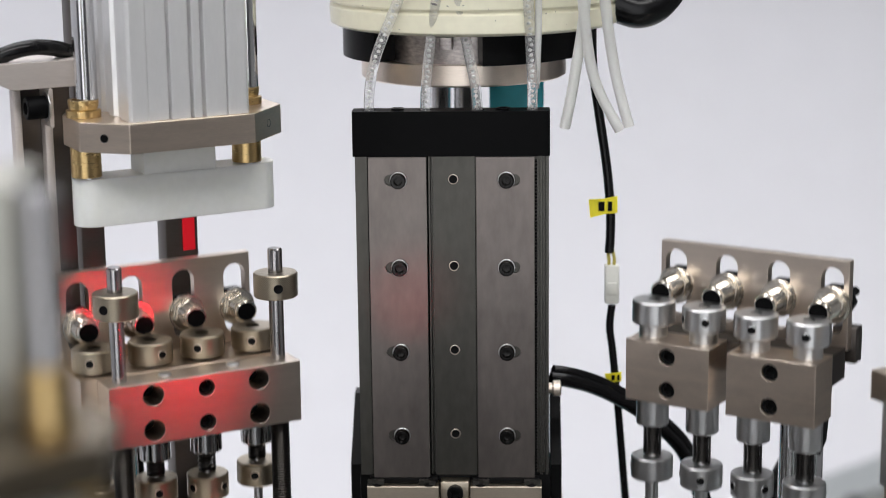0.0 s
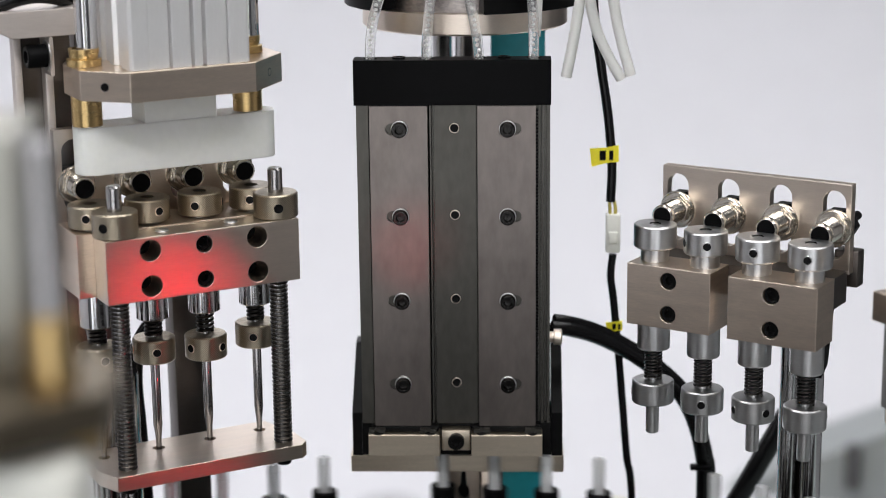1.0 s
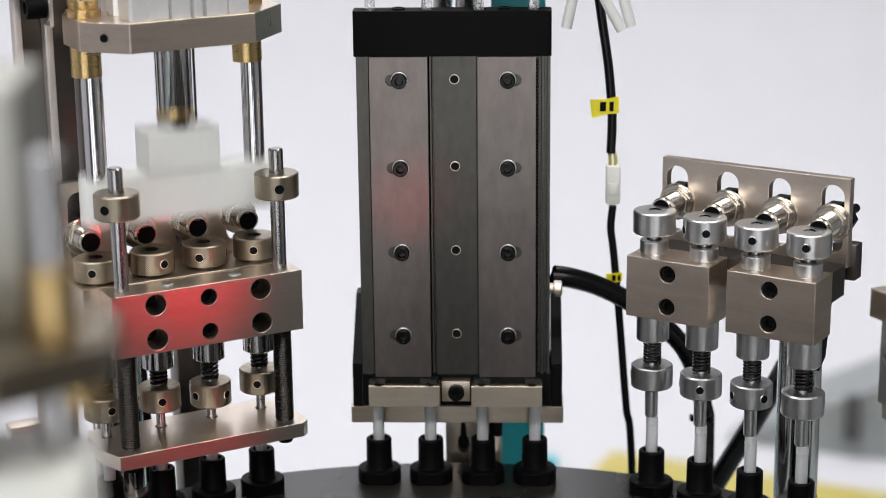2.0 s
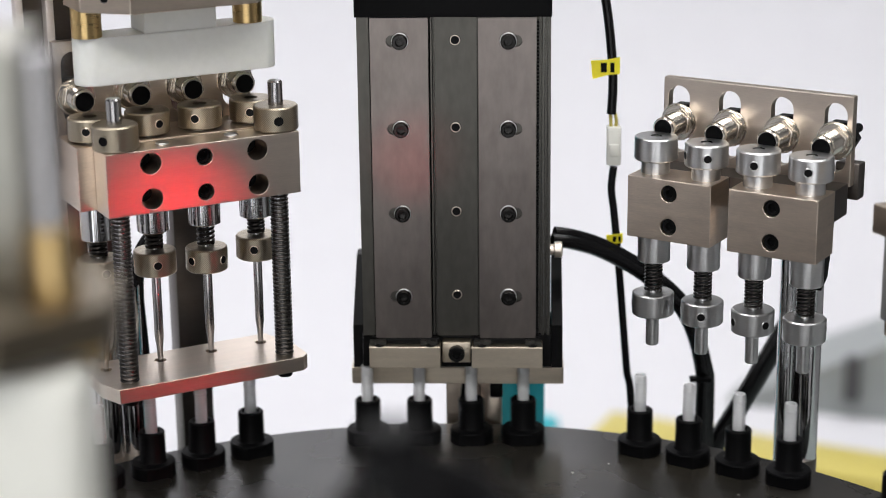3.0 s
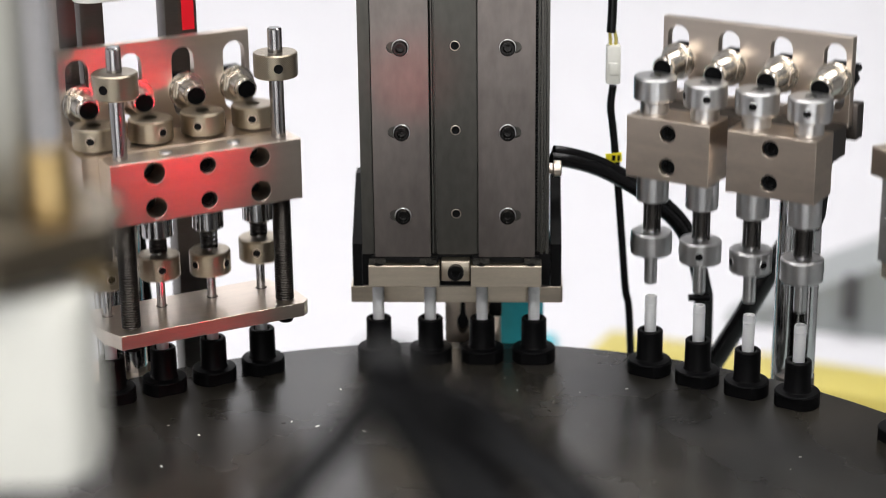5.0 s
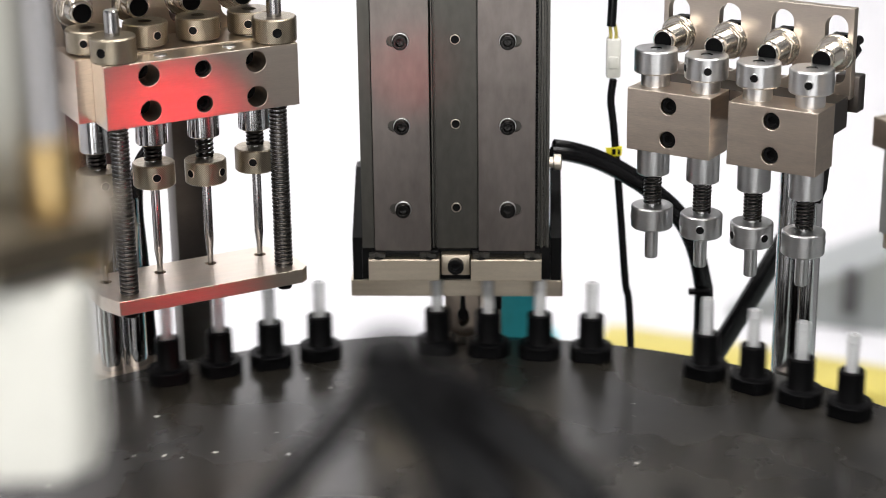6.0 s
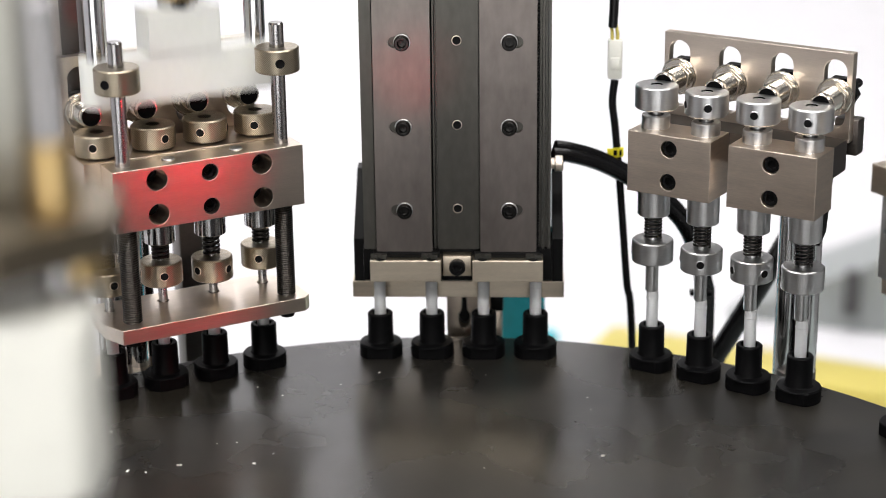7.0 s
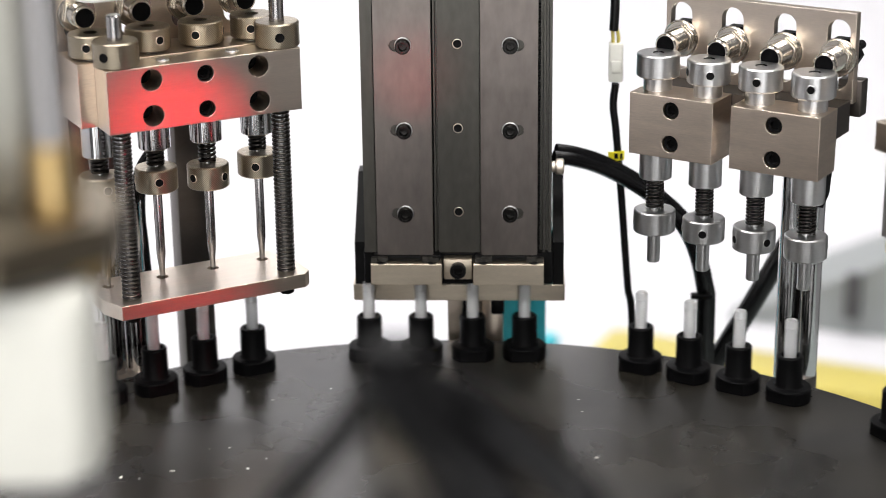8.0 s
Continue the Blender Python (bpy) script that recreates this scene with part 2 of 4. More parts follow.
def lathe(bm, profile, cx=0, cy=0, seg=32, m=None, uv=False):
    """Turns (radius, height) pairs in mm about an upright axis; closed where the radius is 0."""
    rings = []
    mat = m or Matrix.Identity(4)
    for r, z in profile:
        if r <= 0:
            rings.append([bm.verts.new(mat @ Vector((cx * MM, cy * MM, z * MM)))])
        else:
            rings.append([bm.verts.new(mat @ Vector(((cx + r * math.cos(2 * math.pi * i / seg)) * MM, (cy + r * math.sin(2 * math.pi * i / seg)) * MM, z * MM))) for i in range(seg)])
    layer = bm.loops.layers.uv.verify() if uv else None
    for k, (a, b) in enumerate(zip(rings, rings[1:])):
        for i in range(seg):
            j = (i + 1) % seg
            if len(a) == 1 and len(b) == 1:
                break
            vs = (a[0], b[j], b[i]) if len(a) == 1 else (a[i], a[j], b[0]) if len(b) == 1 else (a[i], a[j], b[j], b[i])
            f = bm.faces.new(vs)
            if uv and len(vs) == 4:
                r0 = profile[k][0]
                for lp, (ii, zz) in zip(f.loops, ((i, profile[k][1]), (i + 1, profile[k][1]), (i + 1, profile[k + 1][1]), (i, profile[k + 1][1]))):
                    lp[layer].uv = (ii / seg * 2 * math.pi * max(r0, 1), zz)
    return bm


def loop_round(cx, cy, r, seg=24):
    return [(cx + r * math.cos(2 * math.pi * i / seg), cy + r * math.sin(2 * math.pi * i / seg)) for i in range(seg)]


def loop_slot(cx, y0, y1, r, seg=10):
    up = [(cx + r * math.cos(math.pi * i / seg), y1 - r + r * math.sin(math.pi * i / seg)) for i in range(seg + 1)]
    down = [(cx - r * math.cos(math.pi * i / seg), y0 + r - r * math.sin(math.pi * i / seg)) for i in range(seg + 1)]
    return up + down


def loop_rect(x0, x1, y0, y1, c=0.0, seg=4):
    if not c:
        return [(x0, y0), (x1, y0), (x1, y1), (x0, y1)]
    out = []
    for cx, cy, a0 in ((x1 - c, y1 - c, 0), (x0 + c, y1 - c, 90), (x0 + c, y0 + c, 180), (x1 - c, y0 + c, 270)):
        out += [(cx + c * math.cos(radians(a0 + 90 * i / seg)), cy + c * math.sin(radians(a0 + 90 * i / seg))) for i in range(seg + 1)]
    return out


FRONT = Matrix(((1, 0, 0, 0), (0, 0, 1, 0), (0, 1, 0, 0), (0, 0, 0, 1)))   # outline in x and height, depth along y
FLAT = Matrix.Identity(4)                                                # outline in x and y, depth upwards
SIDE = Matrix(((0, 0, 1, 0), (1, 0, 0, 0), (0, 1, 0, 0), (0, 0, 0, 1)))    # outline in y and height, depth along x


def prism(bm, outline, d0, d1, m=FLAT, holes=()):
    """A solid of the outline between the depths d0 and d1, with the holes cut through."""
    caps = []
    for d in (d0, d1):
        edges, loops = [], []
        for lp in (outline, *holes):
            vs = [bm.verts.new(m @ (Vector((x, y, d)) * MM)) for x, y in lp]
            loops.append(vs)
            edges += [bm.edges.new((a, b)) for a, b in zip(vs, vs[1:] + vs[:1])]
        if holes:
            bmesh.ops.triangle_fill(bm, use_beauty=True, use_dissolve=False, edges=edges)
        else:
            bm.faces.new(loops[0])
        caps.append(loops)
    for a, b in zip(*caps):
        for i in range(len(a)):
            j = (i + 1) % len(a)
            bm.faces.new((a[i], a[j], b[j], b[i]))
    return bm


def sweep(bm, pts, r, seg=10, flat=1.0):
    """A tube of radius r (mm) through the points (mm), rounded by a spline."""
    ps = [Vector(p) for p in pts]
    fine = []
    for i in range(len(ps) - 1):
        a, b, c, d = ps[max(i - 1, 0)], ps[i], ps[i + 1], ps[min(i + 2, len(ps) - 1)]
        for k in range(8):
            t = k / 8
            fine.append(0.5 * (2 * b + (c - a) * t + (2 * a - 5 * b + 4 * c - d) * t * t + (3 * b - a - 3 * c + d) * t ** 3))
    fine.append(ps[-1])
    return raw_sweep(bm, fine, r, seg, flat)


def raw_sweep(bm, fine, r, seg, flat=1.0):
    rings, side = [], None
    for i, p in enumerate(fine):
        d = (fine[min(i + 1, len(fine) - 1)] - fine[max(i - 1, 0)]).normalized()
        if side is None:
            side = d.orthogonal().normalized()
        side = (side - d * side.dot(d)).normalized()
        other = d.cross(side)
        rings.append([bm.verts.new((p + (side * math.cos(2 * math.pi * k / seg) + other * flat * math.sin(2 * math.pi * k / seg)) * r) * MM) for k in range(seg)])
    for a, b in zip(rings, rings[1:]):
        for k in range(seg):
            bm.faces.new((a[k], a[(k + 1) % seg], b[(k + 1) % seg], b[k]))
    bm.faces.new(rings[0][::-1])
    bm.faces.new(rings[-1])
    return bm


def helix(bm, cx, cy, z0, z1, r, wire, turns, seg=6):
    n = int(turns * 14)
    pts = [Vector((cx + r * math.cos(2 * math.pi * turns * i / n), cy + r * math.sin(2 * math.pi * turns * i / n), z0 + (z1 - z0) * i / n)) for i in range(n + 1)]
    return raw_sweep(bm, pts, wire, seg)


def ring(bm, cx, cy, z, r, wire, seg=20, sub=6):
    rows = [[bm.verts.new(Vector((cx + (r + wire * math.cos(2 * math.pi * k / sub)) * math.cos(2 * math.pi * i / seg), cy + (r + wire * math.cos(2 * math.pi * k / sub)) * math.sin(2 * math.pi * i / seg), z + wire * math.sin(2 * math.pi * k / sub))) * MM) for k in range(sub)] for i in range(seg)]
    for i in range(seg):
        a, b = rows[i], rows[(i + 1) % seg]
        for k in range(sub):
            bm.faces.new((a[k], b[k], b[(k + 1) % sub], a[(k + 1) % sub]))
    return bm


def station(angle):
    """The frame of a station: x along the rim, y outwards, z up, at the bush circle."""
    return pose(0, 0, 0, 0, 0, -angle) @ Matrix.Translation((0, R0, 0))


BM = bmesh.new


def to_front(x, z, y):
    """Turns an upright lathe axis into one that points to the front (towards -y), at x, z with its origin at depth y."""
    return mm(x, y, z) @ Matrix.Rotation(radians(90), 4, "X")


def cap_screw(name, parent, x, z, y, r, h, material=black_steel, washer=False):
    """A socket head screw that looks to the front: the head's underside at depth y."""
    m = to_front(x, z, y)
    bm = BM()
    lathe(bm, [(0, -0.2), (r, -0.2), (r, h * 0.85), (r * 0.9, h), (r * 0.55, h), (r * 0.5, h * 0.35), (0, h * 0.3)], seg=24, m=m)
    s = part(name, bm, material, parent, "black socket head cap screw")
    if washer:
        bm = BM()
        lathe(bm, [(r * 0.6, 0.02), (r * 1.1, 0.02), (r * 1.13, 0.2), (r * 1.08, 0.45), (r * 0.6, 0.5)], seg=28, m=m)
        part("washer", bm, steel, s, "bright steel washer")
    return s

# ---- the room ----


def room_piece(name, x0, x1, y0, y1, z0, z1, material, label):
    bm = BM()
    box(bm, x0 * 1000, x1 * 1000, y0 * 1000, y1 * 1000, z0 * 1000, z1 * 1000)
    return tagged(part(name, bm, material, None), label, name.split("_")[0], "", "structure")


room_piece("floor", -2.2, 2.2, -2.2, 1.7, -0.95, -0.85, floor_grey, "light grey workshop floor under the machine")
room_piece("ceiling", -2.2, 2.2, -2.2, 1.7, 1.60, 1.70, room_grey, "grey painted workshop ceiling above the machine")
# unseen wall, split pale and dark to shape the dial's reflections
room_piece("wall_north", -2.2, 0.12, 1.6, 1.7, -0.85, 1.60, wall_white, "added white wall behind the machine that brightens dial reflections")
room_piece("wall_north", 0.12, 2.2, 1.6, 1.7, -0.85, 1.60, dark_wall, "added dark grey wall behind the machine that darkens dial reflections")
# unseen wall and door, added to house the front fill light
bm = BM()
prism(bm, loop_rect(-2200, 2200, -850, 1600), -2200, -2100, FRONT, [loop_rect(-1000, 800, -800, 1250)])
tagged(part("wall_south", bm, room_grey, None), "added grey wall with an opening for the front fill light", "wall", "", "structure")
door = thing("added_door_1", pose(0, 0, 0), "added glazed double door, out of view, around the front fill light", "door", "", "structure")
for x0, x1 in ((-998, -101), (-99, 798)):
    bm = BM()
    prism(bm, loop_rect(x0, x1, -798, 1248), -2180, -2130, FRONT, [loop_rect(x0 + 60, x1 - 60, -730, 1188)])
    leaf = part("door_frame", bm, alloy, door)
    bm = BM()
    box(bm, x0 + 61, x1 - 61, -2158, -2152, -729, 1187)
    part("pane", bm, door_glass, leaf).visible_shadow = False
# unseen side walls, added with tones that suit the metal's reflections
room_piece("wall_west", -2.2, -2.1, -2.1, 1.6, -0.85, 1.60, wall_white, "added pale side wall reflected in the press blocks")
room_piece("wall_east", 2.1, 2.2, -2.1, 1.6, -0.85, 1.60, side_grey, "added mid grey side wall reflected in the press blocks")
# unseen panels added as housings for the overhead lamps
for y in (1.15, 0.20, -0.95):
    lt = thing("ceiling_light", pose(0, y, 1.6), "added white ceiling light panel, out of view", "light", "ceiling lights")
    bm = BM()
    box(bm, -1000, 1000, -290, 290, -60, 0, 4)
    part("frame", bm, wall_white, lt)
    bm = BM()
    box(bm, -960, 960, -255, 255, -66, -62)
    part("diffuser", bm, fluoro, lt, "glowing white diffuser")

bm = BM()
arc = [(440, -330)] + [(1000 + 480 * math.sin(radians(x)), 150 - 480 * math.cos(radians(x))) for x in range(0, 91, 6)] + [(1480, 240)]
arc = [(p, q) for p, q in arc] + [(1486, 240)] + [(1000 + 486 * math.sin(radians(x)), 150 - 486 * math.cos(radians(x))) for x in range(90, -1, -6)] + [(440, -336)]
prism(bm, arc, -1300, 520, SIDE)
tagged(part("backdrop", bm, backdrop_white, None), "plain white curved backdrop sheet behind the machine", "backdrop", "", "structure")
bench = thing("machine_bench", pose(0, -0.08, -0.85), "grey-green machine bench with a flat steel deck", "bench")
bm = BM()
box(bm, -520, 520, -420, 500, 690, 710, 3)
part("deck", bm, grey_green, bench, "flat steel deck plate")
bm = BM()
box(bm, -500, 500, -400, 420, 60, 690, 5)
part("cabinet", bm, grey_green, bench)
for sx in (-440, 440):
    for sy in (-340, 360):
        bm = BM()
        lathe(bm, [(0, 0), (28, 0), (28, 12), (10, 18), (10, 60), (0, 60)], sx, sy, 20)
        part("foot", bm, dark_grey, bench)

# ---- the dial ----
dial = thing("indexing_dial", pose(0, 0, 0), "satin black round indexing dial with dust specks", "dial")
bm = BM()
lathe(bm, [(0, -14), (228.0, -14), (228.4, -13.5), (228.4, -0.6), (227.8, 0), (0, 0)], seg=180)
part("disc", bm, dial_black, dial)
bm = BM()
lathe(bm, [(0, 0.2), (58, 0.2), (58, 5.2), (57, 6), (0, 6)], seg=64)
part("hub_cap", bm, black_steel, dial)
bm = BM()
prism(bm, [(8.75 * math.cos(radians(a)), 8.75 * math.sin(radians(a))) if abs(math.sin(radians(a))) < 0.80 else (8.75 * math.cos(radians(a)), math.copysign(7.0, math.sin(radians(a)))) for a in range(0, 360, 9)], 0.05, 5.0)
lathe(bm, [(8.6, 5.0), (8.4, 5.6), (5.6, 5.9), (5.2, 6.5), (5.1, 17.6), (4.7, 18.1), (3.4, 18.1), (3.2, 17.5), (3.2, 6.5), (0, 6.5)], seg=32)
bush_proto = part("bush", bm, black_plastic, dial, "black plastic bush with a round flange")
BUSH = []
for k in range(12):
    for i in range(4):
        m = station(30 * k) @ mm(21 * (i - 1.5) + 0.3, 0, 0)
        BUSH.append(m)
        if k == 0 and i == 0:
            bush_proto.matrix_basis = m
        else:
            same(bush_proto, dial, m)
bm = BM()
lathe(bm, [(2.35, 7.0), (2.35, 31.9), (2.2, 32.4), (1.75, 32.4), (1.65, 31.9), (1.65, 7.0), (2.35, 7.0)], seg=20)
lathe(bm, [(2.36, 29.0), (2.5, 29.3), (2.5, 29.7), (2.36, 30.0)], seg=20)
tube_mesh = tagged(part("plastic_tube", bm, tube_plastic, None), "short frosted plastic tube standing in a black bush", "tube", "tubes in the bushes")
TUBES = []
for n, m in enumerate(BUSH):
    o = tube_mesh if n == 0 else copy_thing(tube_mesh, m)
    o.matrix_basis = m
    TUBES.append(o)
rng = random.Random(7)
bm = BM()
for n in range(70):
    ang, rad = rng.uniform(0, 2 * math.pi), 210 * math.sqrt(rng.uniform(0.15, 0.93))
    size = rng.choice((0.18, 0.2, 0.25, 0.3, 0.45, 0.8))
    m = mm(rad * math.cos(ang), rad * math.sin(ang), 0.02 + size * 0.15) @ Matrix.Rotation(rng.uniform(0, 6.28), 4, "Z") @ Matrix.Diagonal((rng.uniform(1, 2.2), rng.uniform(0.5, 1), 0.3, 1))
    bmesh.ops.create_icosphere(bm, subdivisions=1, radius=size * MM, matrix=m)
tagged(part("debris", bm, white_plastic, dial, "pale plastic chips and dust"), kind="stuff")
post = thing("dial_post", pose(0, 0, -0.14), "grey steel pedestal under the dial", "pedestal")
bm = BM()
lathe(bm, [(0, 0), (120, 0), (120, 18), (70, 24), (70, 120), (95, 126), (0, 126)], seg=48)
part("column", bm, dark_grey, post)

# ---- the feeding module in the middle ----
mod = thing("feeding_module", station(0), "upright grey tube feeding module with two bolted covers", "module")
bm = BM()
# back body with long grooves
prism(bm, [(-36.8, -1), (-36.8, 24), (37.6, 24), (37.6, -1), (37.4, -5.4), (36.4, -5.4), (36.2, -3), (35.2, -3), (35.0, -5.4), (34.2, -5.4), (34.0, -3), (33.0, -3), (32.8, -4.7), (31, -4.7), (30.8, 1), (10.4, 1), (10.2, -4.7),
           (9.4, -4.7), (9.2, -5.8), (-7.0, -5.8), (-7.2, -3), (-7.8, -3), (-8.0, -5.4), (-8.6, -5.4), (-8.8, -3.4), (-9.2, -4.7), (-9.8, -4.7), (-10, 1), (-30.6, 1), (-30.8, -4.7), (-31.8, -4.7), (-32.0, -6.0), (-36.6, -6.0)], 47.2, 175.2)
part("profile", bm, profile_grey, mod, "dark anodised grooved profile")
for side, x0, x1 in ((-1, -31.4, -9.3), (1, 9.8, 31.9)):
    bx = side * 20.6 + 0.6
    slots = []
    for w in (166.0, 131.8, 98.1, 64.1):
        a, b = (bx - 5.4, bx + 1.5) if side < 0 else (bx - 1.5, bx + 5.4)
        slots.append([(p[1], p[0]) for p in loop_slot(w, a, b, 2.3, 8)])
    bm = BM()
    prism(bm, loop_rect(x0, x1, 46.8, 174.9, 0.3, 2), -8.0, -4.8, FRONT, slots)
    cover = part("cover", bm, cover_grey, mod, "brushed grey cover plate with oblong slots")
    bm = BM()
    box(bm, bx - 7.6, bx + 7.6, -6.4, -4.9, 50, 172)
    part("slot_seat", bm, profile_grey, cover, "grey seat behind the slots")
    for w in (166.0, 131.8, 98.1, 64.1):
        cap_screw("screw", cover, bx, w, -8.0, 2.95, 3.2, screw_steel, True)
for w in (166.0, 132.0, 98.4, 64.2):
    # black disc paints the hole's shade, the bright ring its glint
    bm = BM()
    lathe(bm, [(0, 0.5), (1.7, 0.5), (1.9, 0.55), (2.1, 0.25), (2.2, -0.2)], seg=20, m=to_front(0.9, w, -5.5))
    part("tapped_hole", bm, black_steel, mod)
    bm = BM()
    lathe(bm, [(1.65, 0.57), (1.95, 0.57), (2.0, 0.3)], seg=20, m=to_front(0.9, w, -5.5))
    part("hole_rim", bm, nickel_plate, mod, "bright ring for the glint on a chamfered hole rim")
bm = BM()
prism(bm, loop_rect(-37.2, 37.8, -9.4, 0.4, 0.8, 3), 175.4, 192.6, FLAT, [loop_round(x, -4.2, 2.6, 16) for x in (-30.9, -9.6, 10.6, 31.0)])
part("head_block", bm, black_plastic, mod, "matt black plastic head block")
for x in (-20, 20):
    bm = BM()
    lathe(bm, [(0, 192.9), (1.6, 192.9), (1.6, 193.3), (2.6, 193.3), (2.6, 192.6), (0, 192.6)], x, -4.2, 16)
    part("screw", bm, black_steel, mod)
bm = BM()
for n in range(90):
    z = 48 + n * 1.4
    box(bm, 32.05, 32.9, -7.2, -4.9, z, z + 0.75)
tagged(part("tooth_strip", bm, black_steel, mod, "fine dark toothed strip"), kind="stuff")
# foot of the module with the jaws
bm = BM()
prism(bm, loop_rect(-42.6, 43.4, 4, 40, 1, 2), 23.0, 29.8, FLAT, [loop_rect(-4, 6, 8, 20)])
part("foot_plate", bm, olive_nickel, mod, "satin nickel foot plate")
for x0, x1 in ((-41.6, -37.4), (38.4, 42.8)):
    bm = BM()
    prism(bm, [(4.2, 29.9), (38, 29.9), (38, 70), (30, 70), (4.2, 48)], x0, x1, SIDE)
    part("side_cheek", bm, black_steel, mod)
bm = BM()
box(bm, -37.2, 38.2, -3.5, 24, 33.0, 47.0, 0.4)
part("inner_block", bm, black_steel, mod)
bm = BM()
box(bm, -5.2, 6.2, -9.6, -3.6, 37.0, 45.4, 0.4)
cb = part("centre_block", bm, olive_nickel, mod)
cap_screw("screw", cb, 0.6, 41.2, -9.6, 3.2, 2.8)
for x0, x1 in ((-34.0, -5.8), (6.6, 34.6)):
    bm = BM()
    prism(bm, [(-11.6, 35.4), (-11.6, 43.9), (-11.3, 44.2), (-3.6, 44.2), (-3.6, 35.4)], x0, x1, SIDE)
    jaw = part("jaw", bm, olive_nickel, mod, "satin nickel gripping jaw")
    for q in (x0 + 4, x1 - 4):
        # flat black disc in place of the shaded hole
        bm = BM()
        lathe(bm, [(0, 44.35), (1.7, 44.35), (1.9, 44.25)], q, -10.0, 16)
        part("hole", bm, black_steel, jaw)
slide = thing("jaw_slide", station(0), "dark steel slide with four small tabs above the jaws", "slide")
bm = BM()
box(bm, -33, -6.4, -8.4, -5.0, 44.4, 46.6, 0.2)
box(bm, 7.2, 33.6, -8.4, -5.0, 44.4, 46.6, 0.2)
part("bar", bm, black_steel, slide)
for x in (-30.6, -10.4, 10.8, 31.0):
    bm = BM()
    prism(bm, [(x - 3.2, -10.6), (x - 1.0, -10.6), (x - 1.0, -9.0), (x + 0.8, -9.0), (x + 0.8, -10.6), (x + 3.2, -10.6), (x + 3.2, -8.45), (x - 3.2, -8.45)], 44.5, 46.3)
    part("tab", bm, profile_grey, slide)
fit = thing("air_fitting", station(0), "small steel air fitting on the side of the module", "fitting")
bm = BM()
lathe(bm, [(0, 0), (2.2, 0), (2.2, 1.6), (3.2, 1.8), (3.2, 4.6), (2.4, 5), (0, 5)], seg=20, m=mm(37.6, 5, 79.6) @ Matrix.Rotation(radians(90), 4, "Y"))
part("body", bm, nickel_plate, fit)

# column that carries the module, behind the dial
col = thing("module_column", station(0), "satin steel column with a clamp slot behind the dial", "column")
bm = BM()
keyhole = [(2.3 + 2.5 * math.sin(radians(a)), 6.0 - 4.4 * math.cos(radians(a))) for a in range(-150, 151, 15)] + [(3.0, 19), (1.6, 19)]
prism(bm, loop_rect(-5, 9, -140, 23.4, 0.6, 2), 24, 30, FRONT, [keyhole])
part("column_face", bm, nickel, col, "satin nickel face with a keyhole slot")
bm = BM()
box(bm, -5, 9, 30.1, 44, -140, 23.2, 0.4)
part("column_back", bm, black_steel, col)
bm = BM()
box(bm, 9.2, 18, 27, 44, -140, 23.4, 0.6)
part("column_rib", bm, nickel, col)
bm = BM()
box(bm, 13.2, 18.6, 20, 26.8, 10.5, 17, 0.8)
part("clamp", bm, black_steel, col)
tcol = thing("teal_column", station(0), "teal painted square column carrying the feeder bowl", "column")
bm = BM()
box(bm, 14, 36.5, 62, 86, -140, 215, 1.2)
part("tube", bm, teal, tcol)
bm = BM()
box(bm, 4, 60, 50, 104, -140, -120, 2)
part("foot", bm, teal, tcol)
scol = thing("bowl_post", station(0), "round steel post under the feeder bowl", "post")
bm = BM()
lathe(bm, [(0, 60), (5.5, 60), (5.5, 205), (0, 205)], 5, 60, 24)
lathe(bm, [(0, 60), (4, 60), (4, 205), (0, 205)], -6, 66, 24)
part("post", bm, rod_steel, scol)

# feeder bowl above the module
bowl = thing("feeder_bowl", station(0) @ mm(4, 46, 0), "cream painted feeder bowl on a black and steel base", "feeder bowl")
bm = BM()
lathe(bm, [(0, 199.6), (40.4, 199.6), (41.2, 200.2), (41.2, 208), (0, 208)], seg=72)
part("base_disc", bm, nickel_plate, bowl, "satin steel base disc")
bm = BM()
lathe(bm, [(0, 208), (37, 208), (37, 220), (0, 220)], seg=64)
part("neck", bm, stained_steel, bowl, "dull steel neck with rust stains")
bm = BM()
ringout = [(48.5 * math.sin(radians(x)), -48.5 * math.cos(radians(x))) for x in range(10, 317, 6)] + [(37.5 * math.sin(radians(x)), -37.5 * math.cos(radians(x))) for x in range(316, 9, -6)]
prism(bm, ringout, 208.6, 220.2)
part("ring", bm, black_steel, bowl, "black ring with a gap")
bm = BM()
prism(bm, loop_rect(-8, -3, -47, -38, 0.5, 2), 215, 219.5)
part("clip", bm, stained_steel, bowl)
bm = BM()
lathe(bm, [(0, 220.4), (56.5, 220.4), (58.6, 221.6), (59, 228.5), (58.2, 229.2), (58.2, 230), (59.6, 230.6), (60, 238), (61.5, 240), (61.5, 285), (59, 287), (57, 285), (56, 244), (0, 242)], 5, 4, 96)
pan = part("bowl", bm, cream, bowl, "cream painted bowl")
rng = random.Random(3)
bm = BM()
for n in range(16):
    ang, zz = (radians(-14), 233.0) if n == 0 else (radians(rng.uniform(-62, 50)), rng.uniform(222.5, 236))
    rad = 59.0 if zz < 229 else 59.9
    size = 0.9 if n == 0 else rng.uniform(0.12, 0.3)
    m = mm(5 + rad * math.sin(ang), 4 - rad * math.cos(ang), zz) @ Matrix.Rotation(ang, 4, "Z") @ Matrix.Rotation(radians(20), 4, "Y") @ Matrix.Diagonal((1.6, 0.25, 0.6, 1))
    bmesh.ops.create_icosphere(bm, subdivisions=1, radius=size * MM, matrix=m)
